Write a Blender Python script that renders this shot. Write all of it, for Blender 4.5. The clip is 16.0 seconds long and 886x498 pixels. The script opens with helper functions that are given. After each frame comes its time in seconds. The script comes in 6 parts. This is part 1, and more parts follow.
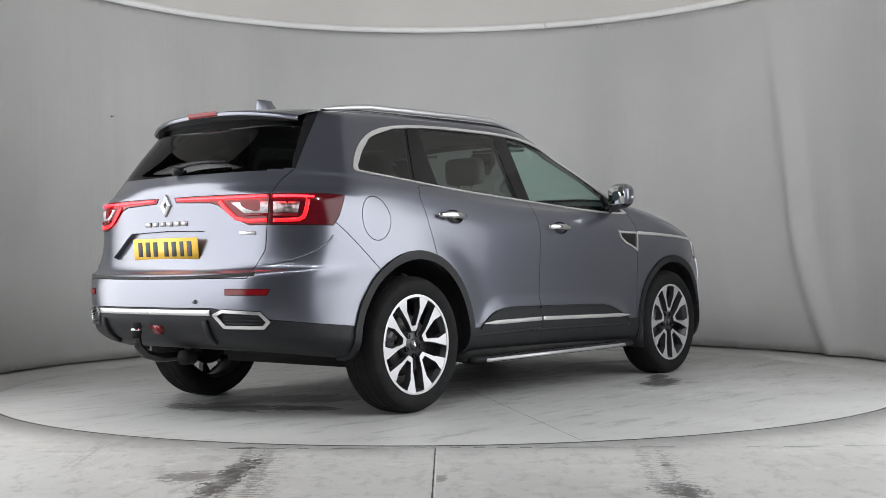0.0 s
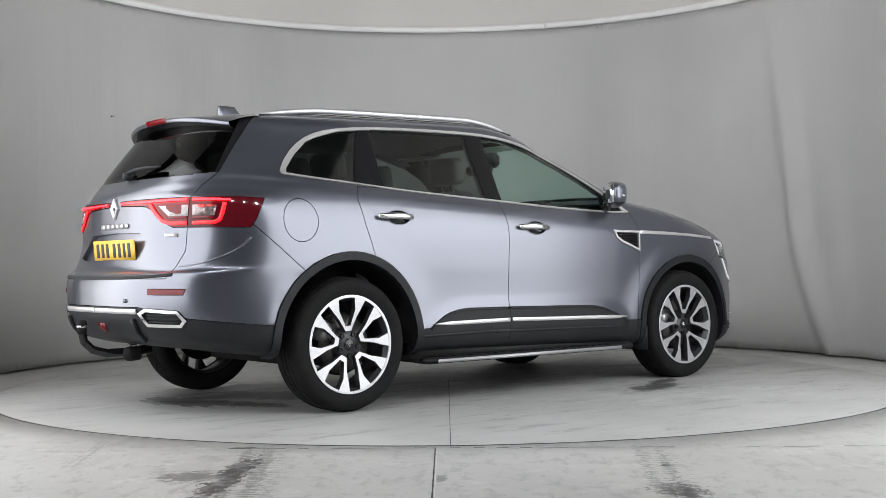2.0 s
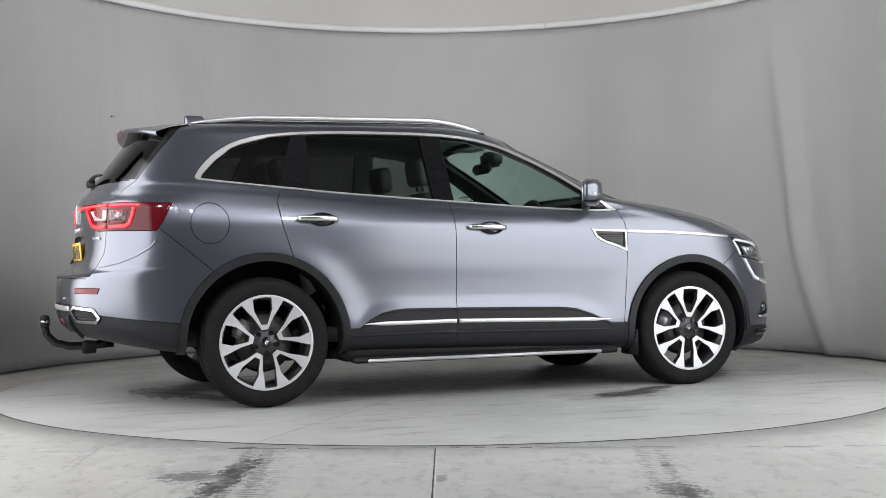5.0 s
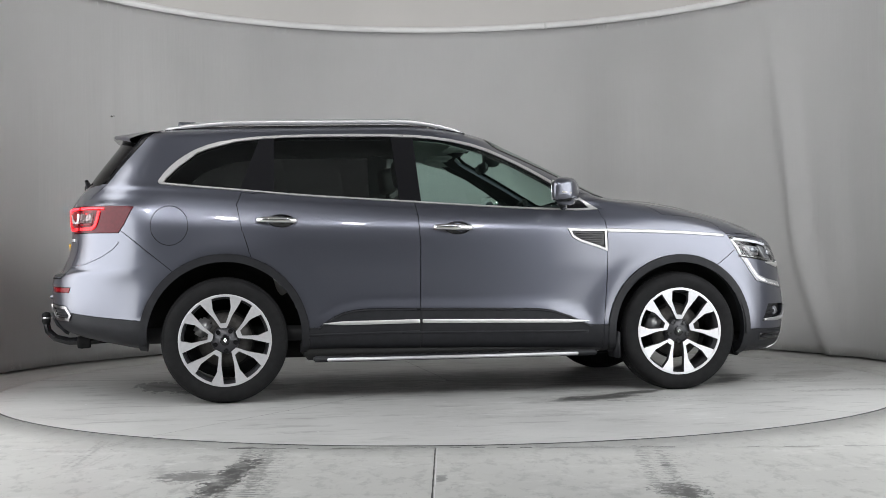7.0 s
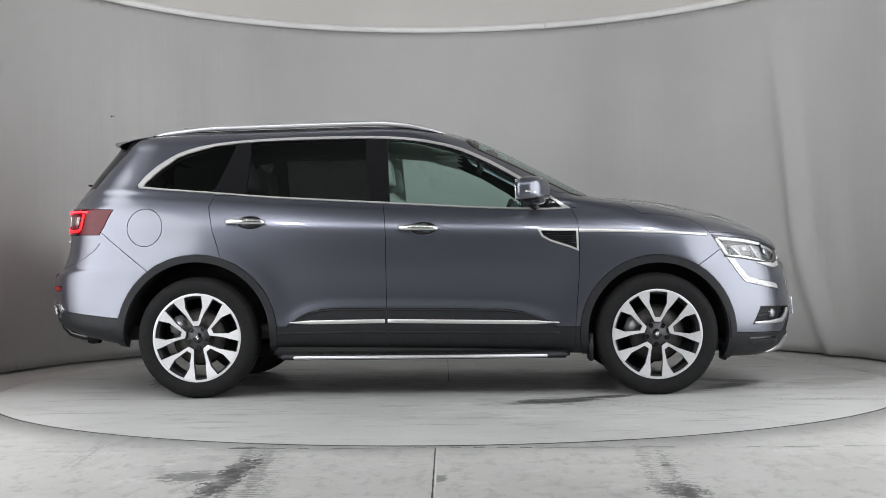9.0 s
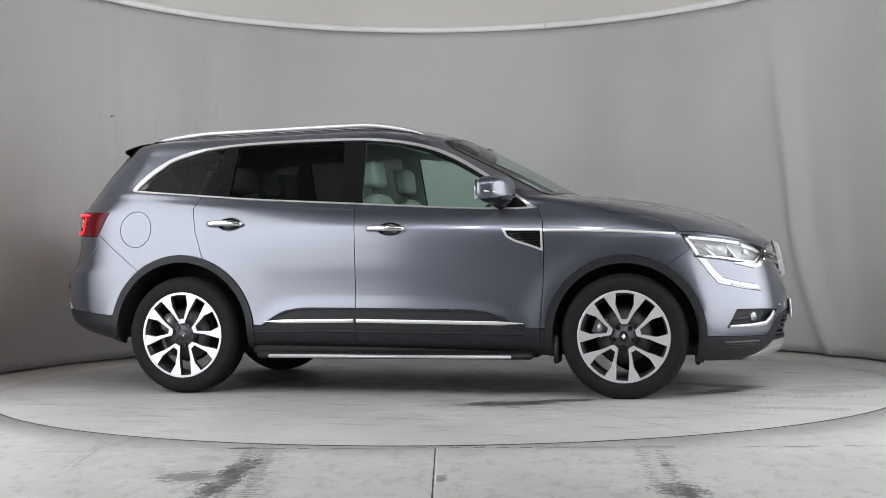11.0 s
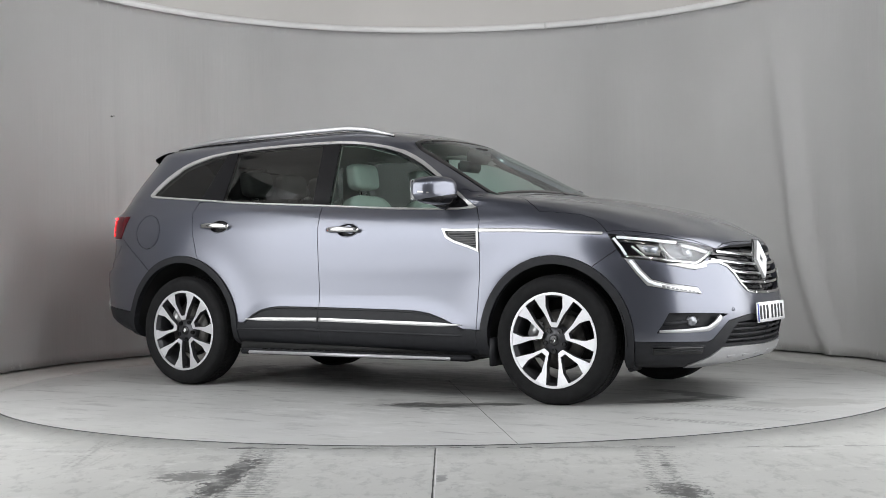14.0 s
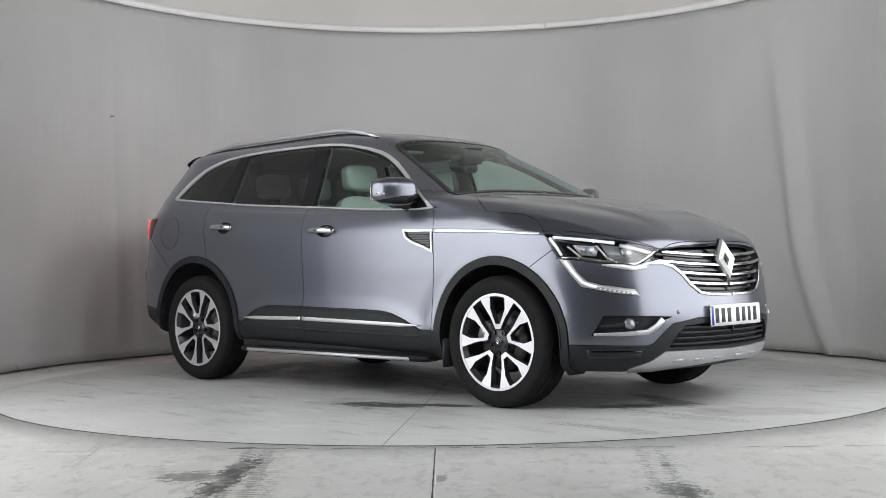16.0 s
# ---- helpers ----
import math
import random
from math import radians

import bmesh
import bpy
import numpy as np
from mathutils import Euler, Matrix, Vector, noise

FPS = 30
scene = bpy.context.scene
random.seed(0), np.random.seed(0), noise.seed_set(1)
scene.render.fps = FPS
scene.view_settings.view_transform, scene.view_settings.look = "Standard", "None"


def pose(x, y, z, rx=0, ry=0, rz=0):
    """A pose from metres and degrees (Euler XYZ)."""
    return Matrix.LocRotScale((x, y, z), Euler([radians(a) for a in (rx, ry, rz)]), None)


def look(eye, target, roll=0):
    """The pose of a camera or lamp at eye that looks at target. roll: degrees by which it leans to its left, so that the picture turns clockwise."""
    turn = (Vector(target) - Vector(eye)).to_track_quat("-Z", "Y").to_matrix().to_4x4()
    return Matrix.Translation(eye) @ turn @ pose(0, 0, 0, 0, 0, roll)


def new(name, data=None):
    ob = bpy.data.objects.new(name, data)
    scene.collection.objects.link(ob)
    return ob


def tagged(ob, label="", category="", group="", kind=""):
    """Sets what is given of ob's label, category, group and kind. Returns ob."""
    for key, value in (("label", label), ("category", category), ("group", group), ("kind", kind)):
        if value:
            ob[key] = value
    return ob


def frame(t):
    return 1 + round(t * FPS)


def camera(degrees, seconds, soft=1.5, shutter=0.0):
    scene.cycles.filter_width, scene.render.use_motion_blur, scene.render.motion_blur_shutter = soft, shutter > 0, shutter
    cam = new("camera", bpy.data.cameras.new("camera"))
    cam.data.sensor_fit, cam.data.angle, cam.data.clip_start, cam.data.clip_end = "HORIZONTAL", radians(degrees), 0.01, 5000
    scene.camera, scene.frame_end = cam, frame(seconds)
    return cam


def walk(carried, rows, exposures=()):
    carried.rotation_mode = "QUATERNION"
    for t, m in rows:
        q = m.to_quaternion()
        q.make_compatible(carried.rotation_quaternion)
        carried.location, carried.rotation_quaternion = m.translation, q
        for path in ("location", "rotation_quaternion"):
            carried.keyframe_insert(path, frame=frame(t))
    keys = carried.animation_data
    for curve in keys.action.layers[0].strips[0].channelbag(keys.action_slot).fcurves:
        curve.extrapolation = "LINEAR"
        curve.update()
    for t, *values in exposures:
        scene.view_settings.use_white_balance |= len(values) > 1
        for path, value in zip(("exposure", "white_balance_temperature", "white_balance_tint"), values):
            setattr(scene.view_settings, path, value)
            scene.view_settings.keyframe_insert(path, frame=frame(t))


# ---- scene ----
from mathutils.bvhtree import BVHTree

# The camera stands still on its stand; the turntable carries the car round.
cam = camera(40.0, 16.0, 0.85)
EYE = (0.0, -8.113, 0.79)
AIM = (-0.0262, 0.0, 0.8776)
walk(cam, [(0.0, look(EYE, AIM, -0.727)), (16.0, look(EYE, AIM, -0.727))])

# ---- light: a dim hall, tall light panels beside the opening, added wall spots overhead ----
world = bpy.data.worlds.new("hall")
scene.world = world
world.use_nodes = True
world.node_tree.nodes["Background"].inputs[0].default_value = (0.9, 0.95, 1.0, 1)
world.node_tree.nodes["Background"].inputs[1].default_value = 0.02
scene.view_settings.exposure = 0.01


def area(name, at, aim, wide, high, watts, tint=(0.985, 0.985, 1.0)):
    lamp = bpy.data.lights.new(name, "AREA")
    lamp.shape, lamp.size, lamp.size_y = "RECTANGLE", wide, high
    lamp.energy, lamp.color = watts, tint
    ob = new(name, lamp)
    ob.matrix_world = look(at, aim)
    return ob


# A few small lamps hang above the camera.
for x, y, z, watts in ((-1.7, -4.6, 3.3, 30), (-0.6, -4.9, 3.3, 16), (0.6, -4.9, 3.3, 16), (1.7, -4.6, 3.3, 30)):
    area("spot_lamp", (x, y, z), (0.4 * x, 2.0, 1.2), 0.16, 0.16, watts)


def added_spot(at, aim, cone, watts):
    """An added spot out of view, turned past the car to brighten the backdrop."""
    lamp = bpy.data.lights.new("wall_washer", "SPOT")
    lamp.energy, lamp.spot_size, lamp.spot_blend, lamp.shadow_soft_size = watts, radians(cone), 0.75, 0.6
    lamp.color = (1.0, 0.99, 0.98)
    new("wall_washer", lamp).matrix_world = look(at, aim)


# Unseen spots under the ceiling, added to brighten the far sides of the backdrop.
for sx in (-1, 1):
    added_spot((2.35 * sx, -1.9, 3.6), (-3.0 * sx, 1.0, 2.2), 56, 370)
    added_spot((2.2 * sx, -2.2, 3.6), (-1.9 * sx, 3.1, 2.1), 54, 245)
    added_spot((0.9 * sx, -3.4, 3.6), (0.5 * sx, 3.7, 2.1), 52, 205)
    added_spot((0.9 * sx, -3.4, 3.6), (-3.2 * sx, 0.1, 2.0), 54, 360)


# A low unseen spot added for the bright patch on the right-hand backdrop.
added_spot((2.78, -1.1, 1.75), (2.77, 2.2, 0.74), 16, 60)


def softbox_glow(strength):
    """Light cloth of a softbox: hottest in its middle, fading towards its edges."""
    m = bpy.data.materials.new("softbox_cloth")
    m.use_nodes = True
    n, l = m.node_tree.nodes, m.node_tree.links
    at = n.new("ShaderNodeTexCoord")
    parts = n.new("ShaderNodeSeparateXYZ")
    l.new(at.outputs["Generated"], parts.inputs[0])
    out = []
    for axis, reach in (("X", 0.15), ("Y", 0.13)):
        tri = n.new("ShaderNodeMath")
        tri.operation = "PINGPONG"
        tri.inputs[1].default_value = 0.5
        l.new(parts.outputs[axis], tri.inputs[0])
        soft = n.new("ShaderNodeMapRange")
        soft.interpolation_type = "SMOOTHSTEP"
        soft.inputs["From Max"].default_value = reach
        soft.inputs["To Min"].default_value = 0.06
        l.new(tri.outputs[0], soft.inputs["Value"])
        out.append(soft.outputs[0])
    mul = n.new("ShaderNodeMath")
    mul.operation = "MULTIPLY"
    l.new(out[0], mul.inputs[0])
    l.new(out[1], mul.inputs[1])
    gain = n.new("ShaderNodeMath")
    gain.operation = "MULTIPLY"
    gain.inputs[1].default_value = strength
    l.new(mul.outputs[0], gain.inputs[0])
    b = n["Principled BSDF"]
    b.inputs["Base Color"].default_value = (0.7, 0.7, 0.7, 1)
    b.inputs["Emission Color"].default_value = (0.955, 0.975, 1.0, 1)
    l.new(gain.outputs[0], b.inputs["Emission Strength"])
    return m


SOFTBOX = softbox_glow(3.45)
BLACK_CLOTH = bpy.data.materials.new("black_softbox_back")
BLACK_CLOTH.diffuse_color = (0.02, 0.02, 0.02, 1)
BLACK_CLOTH.use_nodes = True
BLACK_CLOTH.node_tree.nodes["Principled BSDF"].inputs["Base Color"].default_value = (0.02, 0.02, 0.02, 1)


def softbox(x, y, z, aim, wide, high):
    """A tall light panel: a glowing cloth in a shallow black frame on the floor."""
    root = tagged(new("light_panel"), "tall white softbox beside the studio opening", "studio light", "softboxes beside the opening")
    root.matrix_basis = look((x, y, z), aim)
    bm = bmesh.new()
    v = [bm.verts.new(p) for p in ((-wide / 2, -high / 2, 0), (wide / 2, -high / 2, 0), (wide / 2, high / 2, 0), (-wide / 2, high / 2, 0))]
    bm.faces.new(v[::-1])
    me = bpy.data.meshes.new("glowing_cloth")
    bm.to_mesh(me)
    bm.free()
    me.materials.append(SOFTBOX)
    new("glowing_cloth", me).parent = root
    bm = bmesh.new()
    r = [[bm.verts.new((sx * wide / 2 * g, sy * high / 2 * g, d)) for sx, sy in ((-1, -1), (1, -1), (1, 1), (-1, 1))] for g, d in ((1.0, -0.01), (1.01, -0.01), (1.01, 0.12))]
    for p, q in zip(r, r[1:]):
        for i in range(4):
            bm.faces.new((p[i], p[(i + 1) % 4], q[(i + 1) % 4], q[i]))
    bm.faces.new(r[-1])
    me = bpy.data.meshes.new("frame_body")
    bm.to_mesh(me)
    bm.free()
    me.materials.append(BLACK_CLOTH)
    new("frame_body", me).parent = root


softbox(-2.90, -2.90, 1.80, (-1.9, -2.735, 1.79), 4.7, 3.45)
softbox(2.90, -2.80, 1.80, (1.9, -2.635, 1.79), 4.6, 3.45)

# ---- materials ----


def material(name, colour, rough=0.5, metal=0.0, spread=0.0, scale=8.0, bump=0.0, coat=0.0, colour2=None, detail=6.0, shine=0.5):
    """A principled surface with noise in its colour and gloss at two scales."""
    m = bpy.data.materials.new(name)
    m.use_nodes = True
    n, l = m.node_tree.nodes, m.node_tree.links
    b = n["Principled BSDF"]
    b.inputs["Roughness"].default_value = rough
    b.inputs["Metallic"].default_value = metal
    b.inputs["Specular IOR Level"].default_value = shine
    b.inputs["Coat Weight"].default_value = coat
    b.inputs["Coat Roughness"].default_value = 0.04
    b.inputs["Base Color"].default_value = (*colour, 1)
    if spread or colour2:
        at = n.new("ShaderNodeTexCoord")
        big = n.new("ShaderNodeTexNoise")
        big.inputs["Scale"].default_value = scale
        big.inputs["Detail"].default_value = detail
        l.new(at.outputs["Object"], big.inputs["Vector"])
        ramp = n.new("ShaderNodeValToRGB")
        c2 = colour2 or tuple(c * (1 - spread) for c in colour)
        ramp.color_ramp.elements[0].position, ramp.color_ramp.elements[1].position = 0.35, 0.65
        ramp.color_ramp.elements[0].color = (*c2, 1)
        ramp.color_ramp.elements[1].color = (*colour, 1)
        l.new(big.outputs["Fac"], ramp.inputs["Fac"])
        l.new(ramp.outputs["Color"], b.inputs["Base Color"])
        if bump:
            fine = n.new("ShaderNodeTexNoise")
            fine.inputs["Scale"].default_value = scale * 12
            l.new(at.outputs["Object"], fine.inputs["Vector"])
            bp = n.new("ShaderNodeBump")
            bp.inputs["Strength"].default_value = bump
            bp.inputs["Distance"].default_value = 0.002
            l.new(fine.outputs["Fac"], bp.inputs["Height"])
            l.new(bp.outputs["Normal"], b.inputs["Normal"])
    return m


def glowing(name, colour, strength):
    m = material(name, colour, 0.3)
    b = m.node_tree.nodes["Principled BSDF"]
    b.inputs["Emission Color"].default_value = (*colour, 1)
    b.inputs["Emission Strength"].default_value = strength
    return m


def glass(name, tint, clear, mirror=0.09):
    """A thin pane: part clear and tinted, part mirror by its Fresnel gloss."""
    m = bpy.data.materials.new(name)
    m.use_nodes = True
    n, l = m.node_tree.nodes, m.node_tree.links
    n.remove(n["Principled BSDF"])
    t = n.new("ShaderNodeBsdfTransparent")
    t.inputs[0].default_value = (*[c * clear for c in tint], 1)
    g = n.new("ShaderNodeBsdfGlossy")
    g.inputs["Roughness"].default_value = 0.02
    f = n.new("ShaderNodeLayerWeight")
    f.inputs[0].default_value = 0.5
    power = n.new("ShaderNodeMath")
    power.operation = "POWER"
    power.inputs[1].default_value = 5.0
    l.new(f.outputs["Facing"], power.inputs[0])
    scale = n.new("ShaderNodeMath")
    scale.operation = "MULTIPLY_ADD"
    scale.inputs[1].default_value, scale.inputs[2].default_value = 0.88, mirror
    l.new(power.outputs[0], scale.inputs[0])
    mix = n.new("ShaderNodeMixShader")
    l.new(scale.outputs[0], mix.inputs[0])
    l.new(t.outputs[0], mix.inputs[1])
    l.new(g.outputs[0], mix.inputs[2])
    l.new(mix.outputs[0], n["Material Output"].inputs["Surface"])
    return m


PAINT = material("metallic_grey_paint", (0.136, 0.142, 0.172), 0.30, 0.85, 0.05, 900, 0.0, 1.0)
PLASTIC = material("black_textured_plastic", (0.0125, 0.013, 0.0155), 0.5, 0.0, 0.3, 30, 0.15, shine=0.28)
GLOSS_BLACK = material("gloss_black_plastic", (0.008, 0.008, 0.009), 0.12, 0.0)
DARK = material("dark_underbody", (0.008, 0.008, 0.008), 0.8, 0.0, 0.4, 10)
CHROME = material("satin_chrome", (0.68, 0.68, 0.68), 0.16, 1.0)
RUBBER = material("tyre_rubber", (0.009, 0.009, 0.0095), 0.8, 0.0, 0.35, 25, 0.2, shine=0.2)
ALLOY = material("machined_alloy", (0.60, 0.60, 0.615), 0.42, 0.72, 0.06, 60)
ALLOY_DARK = material("dark_grey_alloy_paint", (0.06, 0.06, 0.065), 0.38, 0.5, 0.1, 40)
DISC = material("brake_disc_steel", (0.11, 0.105, 0.10), 0.6, 1.0, 0.3, 40)
PRIVACY = glass("privacy_glass", (0.95, 1.0, 0.98), 0.21)
REAR_PRIVACY = glass("dark_rear_glass", (0.95, 1.0, 0.98), 0.06, 0.035)
CLEAR = glass("green_tinted_glass", (0.84, 1.0, 0.94), 0.86, 0.06)
LENS = glass("clear_lens", (1, 1, 1), 0.95)
RED_LENS = material("red_lens", (0.15, 0.006, 0.009), 0.10, 0.0, 0.2, 60, shine=0.35)
RED_DARK = material("dark_red_lens", (0.08, 0.005, 0.009), 0.10, 0.0, 0.2, 60, shine=0.3)
RED_GLOW = glowing("red_light_guide", (1.0, 0.006, 0.009), 19.0)
RED_SOFT = glowing("red_light_band", (0.9, 0.008, 0.014), 1.6)
WHITE_GLOW = glowing("white_light_guide", (0.90, 0.94, 1.0), 0.62)
WHITE_GLOW.node_tree.nodes["Principled BSDF"].inputs["Base Color"].default_value = (0.35, 0.36, 0.38, 1)
LEATHER = material("light_grey_leather", (0.40, 0.41, 0.39), 0.5, 0.0, 0.08, 12, 0.1)
TRIM_DARK = material("dark_cabin_plastic", (0.02, 0.02, 0.022), 0.6, 0.0, 0.2, 20)
SATIN_BLACK = material("gloss_black_film", (0.008, 0.008, 0.009), 0.10, 0.0, 0.1, 40, shine=0.25)
SATIN_TRIM = material("satin_bright_trim", (0.56, 0.555, 0.55), 0.36, 0.7, 0.04, 30)
WINDOW_TRIM = material("brushed_window_trim", (0.60, 0.595, 0.59), 0.36, 0.72, 0.04, 30)
YELLOW = material("yellow_plate", (0.80, 0.50, 0.07), 0.4, 0.0, 0.05, 30)
WHITE = material("white_plate", (0.78, 0.78, 0.78), 0.4, 0.0, 0.05, 30)
INK = material("black_ink", (0.01, 0.01, 0.012), 0.5)
BLUE = material("blue_strip", (0.02, 0.05, 0.3), 0.4)
SILVER = material("silver_painted_plastic", (0.45, 0.45, 0.46), 0.35, 0.7, 0.05, 60)
BADGE = material("silver_badge_lacquer", (0.56, 0.56, 0.57), 0.28, 0.6, 0.04, 40)
STEEL = material("dull_steel", (0.2, 0.2, 0.2), 0.45, 0.9, 0.4, 20)


def concrete(name, base, dark, streak):
    """Painted concrete with cloudy wear, fine specks and rubber smears."""
    m = material(name, base, 0.42, 0.0, 0.1, 1.3, 0.1, 0.0, tuple(c * 0.86 for c in base), 8.0)
    n, l = m.node_tree.nodes, m.node_tree.links
    b = n["Principled BSDF"]
    at = n["Texture Coordinate"]
    old = b.inputs["Base Color"].links[0].from_socket
    mapped = n.new("ShaderNodeMapping")
    mapped.inputs["Scale"].default_value = streak
    l.new(at.outputs["Object"], mapped.inputs["Vector"])
    spot = n.new("ShaderNodeTexNoise")
    spot.inputs["Scale"].default_value = 2.6
    spot.inputs["Detail"].default_value = 9
    spot.inputs["Roughness"].default_value = 0.72
    l.new(mapped.outputs[0], spot.inputs["Vector"])
    r = n.new("ShaderNodeValToRGB")
    r.color_ramp.elements[0].position, r.color_ramp.elements[1].position = 0.56, 0.70
    r.color_ramp.elements[0].color = (0, 0, 0, 1)
    r.color_ramp.elements[1].color = (0.55, 0.55, 0.55, 1)
    l.new(spot.outputs["Fac"], r.inputs["Fac"])
    mix = n.new("ShaderNodeMix")
    mix.data_type = "RGBA"
    l.new(r.outputs["Color"], mix.inputs["Factor"])
    l.new(old, mix.inputs["A"])
    mix.inputs["B"].default_value = (*dark, 1)
    l.new(mix.outputs["Result"], b.inputs["Base Color"])
    gloss = n.new("ShaderNodeMapRange")
    gloss.inputs["To Min"].default_value, gloss.inputs["To Max"].default_value = 0.3, 0.6
    l.new(spot.outputs["Fac"], gloss.inputs["Value"])
    l.new(gloss.outputs[0], b.inputs["Roughness"])
    return m


FLOOR = concrete("worn_grey_floor_paint", (0.445, 0.445, 0.425), (0.30, 0.30, 0.285), (1, 1, 1))
TABLE = concrete("turntable_floor_paint", (0.445, 0.445, 0.432), (0.29, 0.29, 0.28), (1, 1.6, 1))


def stain(m, at, size, turn, grain, edge, dark, strength, stretch=(1, 1, 1), low=0.0, high=0.25):
    """A stain of its own shape on a floor: an uneven patch broken up by grain."""
    n, l = m.node_tree.nodes, m.node_tree.links
    b = n["Principled BSDF"]
    co = n["Texture Coordinate"]
    old = b.inputs["Base Color"].links[0].from_socket
    mp = n.new("ShaderNodeMapping")
    mp.vector_type = "TEXTURE"
    mp.inputs["Location"].default_value = (*at, 0)
    mp.inputs["Rotation"].default_value = (0, 0, radians(turn))
    mp.inputs["Scale"].default_value = (*size, 1)
    l.new(co.outputs["Object"], mp.inputs["Vector"])
    ln = n.new("ShaderNodeVectorMath")
    ln.operation = "LENGTH"
    l.new(mp.outputs[0], ln.inputs[0])
    mp2 = n.new("ShaderNodeMapping")
    mp2.inputs["Rotation"].default_value = (0, 0, radians(-turn))
    mp2.inputs["Scale"].default_value = stretch
    l.new(co.outputs["Object"], mp2.inputs["Vector"])
    nz = n.new("ShaderNodeTexNoise")
    nz.inputs["Scale"].default_value, nz.inputs["Detail"].default_value, nz.inputs["Roughness"].default_value = grain, 10, 0.75
    l.new(mp2.outputs[0], nz.inputs["Vector"])
    fall = n.new("ShaderNodeMapRange")
    fall.inputs["From Min"].default_value, fall.inputs["From Max"].default_value = 0.2, 1.0
    fall.inputs["To Min"].default_value, fall.inputs["To Max"].default_value = 0.0, -edge
    l.new(ln.outputs["Value"], fall.inputs["Value"])
    add = n.new("ShaderNodeMath")
    l.new(nz.outputs["Fac"], add.inputs[0])
    l.new(fall.outputs[0], add.inputs[1])
    cutoff = n.new("ShaderNodeMapRange")
    cutoff.inputs["From Min"].default_value, cutoff.inputs["From Max"].default_value = low, high
    cutoff.inputs["To Max"].default_value = strength
    l.new(add.outputs[0], cutoff.inputs["Value"])
    mix = n.new("ShaderNodeMix")
    mix.data_type = "RGBA"
    l.new(cutoff.outputs[0], mix.inputs["Factor"])
    l.new(old, mix.inputs["A"])
    mix.inputs["B"].default_value = (*dark, 1)
    l.new(mix.outputs["Result"], b.inputs["Base Color"])


def tread(m, at, half_size, turn, pitch, dark, strength, slant=2.0, low=0.42, high=0.56):
    """The print of a tyre on a floor: slanted bars across its run, worn away in patches."""
    n, l = m.node_tree.nodes, m.node_tree.links
    b = n["Principled BSDF"]
    co = n["Texture Coordinate"]
    old = b.inputs["Base Color"].links[0].from_socket

    def node(op, a, c, d=None):
        k = n.new("ShaderNodeMath")
        k.operation = op
        for i, v in enumerate((a, c, d)):
            if v is None:
                continue
            if isinstance(v, (int, float)):
                k.inputs[i].default_value = v
            else:
                l.new(v, k.inputs[i])
        return k.outputs[0]

    mp = n.new("ShaderNodeMapping")
    mp.vector_type = "TEXTURE"
    mp.inputs["Location"].default_value = (*at, 0)
    mp.inputs["Rotation"].default_value = (0, 0, radians(turn))
    mp.inputs["Scale"].default_value = (*half_size, 1)
    l.new(co.outputs["Object"], mp.inputs["Vector"])
    xyz = n.new("ShaderNodeSeparateXYZ")
    l.new(mp.outputs[0], xyz.inputs[0])
    across, along = node("ABSOLUTE", xyz.outputs[0], None), node("ABSOLUTE", xyz.outputs[1], None)
    nz = n.new("ShaderNodeTexNoise")
    nz.inputs["Scale"].default_value, nz.inputs["Detail"].default_value, nz.inputs["Roughness"].default_value = 34, 8, 0.75
    l.new(co.outputs["Object"], nz.inputs["Vector"])
    bars = node("SINE", node("MULTIPLY_ADD", xyz.outputs[1], 6.283 * half_size[1] / pitch, node("MULTIPLY", across, slant)), None)
    ribs = node("SINE", node("MULTIPLY", xyz.outputs[0], 9.0), None)
    wear = node("MULTIPLY_ADD", bars, 0.045, node("MULTIPLY_ADD", ribs, 0.045, nz.outputs["Fac"]))
    ends = node("MULTIPLY", node("POWER", node("MAXIMUM", across, along), 5.0), -0.3)
    cover = n.new("ShaderNodeMapRange")
    cover.inputs["From Min"].default_value, cover.inputs["From Max"].default_value = low, high
    cover.inputs["To Max"].default_value = strength
    l.new(node("ADD", wear, ends), cover.inputs["Value"])
    mix = n.new("ShaderNodeMix")
    mix.data_type = "RGBA"
    l.new(cover.outputs[0], mix.inputs["Factor"])
    l.new(old, mix.inputs["A"])
    mix.inputs["B"].default_value = (*dark, 1)
    l.new(mix.outputs["Result"], b.inputs["Base Color"])


TAR = (0.045, 0.045, 0.043)
GRIME = (0.13, 0.13, 0.122)
tread(FLOOR, (-0.75, -3.45), (0.13, 0.80), 3.7, 0.040, GRIME, 0.8, 3.0, 0.465, 0.53)
tread(FLOOR, (0.81, -3.50), (0.12, 0.74), -4.3, 0.043, GRIME, 0.75, 2.0, 0.50, 0.57)
tread(FLOOR, (-1.52, -2.98), (0.045, 0.50), 4, 0.030, GRIME, 0.6, 1.0, 0.46, 0.60)
tread(FLOOR, (-1.46, -2.62), (0.035, 0.24), -14, 0.026, GRIME, 0.5, 1.0, 0.44, 0.60)
tread(FLOOR, (-1.42, -3.14), (0.035, 0.20), -3, 0.030, GRIME, 0.45, 1.0, 0.46, 0.60)
stain(FLOOR, (-0.825, -3.58), (0.10, 0.75), -4, 30, 0.30, TAR, 0.95, (1, 0.5, 1), 0.33, 0.39)
stain(FLOOR, (-0.97, -3.56), (0.24, 0.24), 0, 22, 0.35, (0.13, 0.13, 0.125), 0.88, (1, 1, 1), 0.36, 0.42)
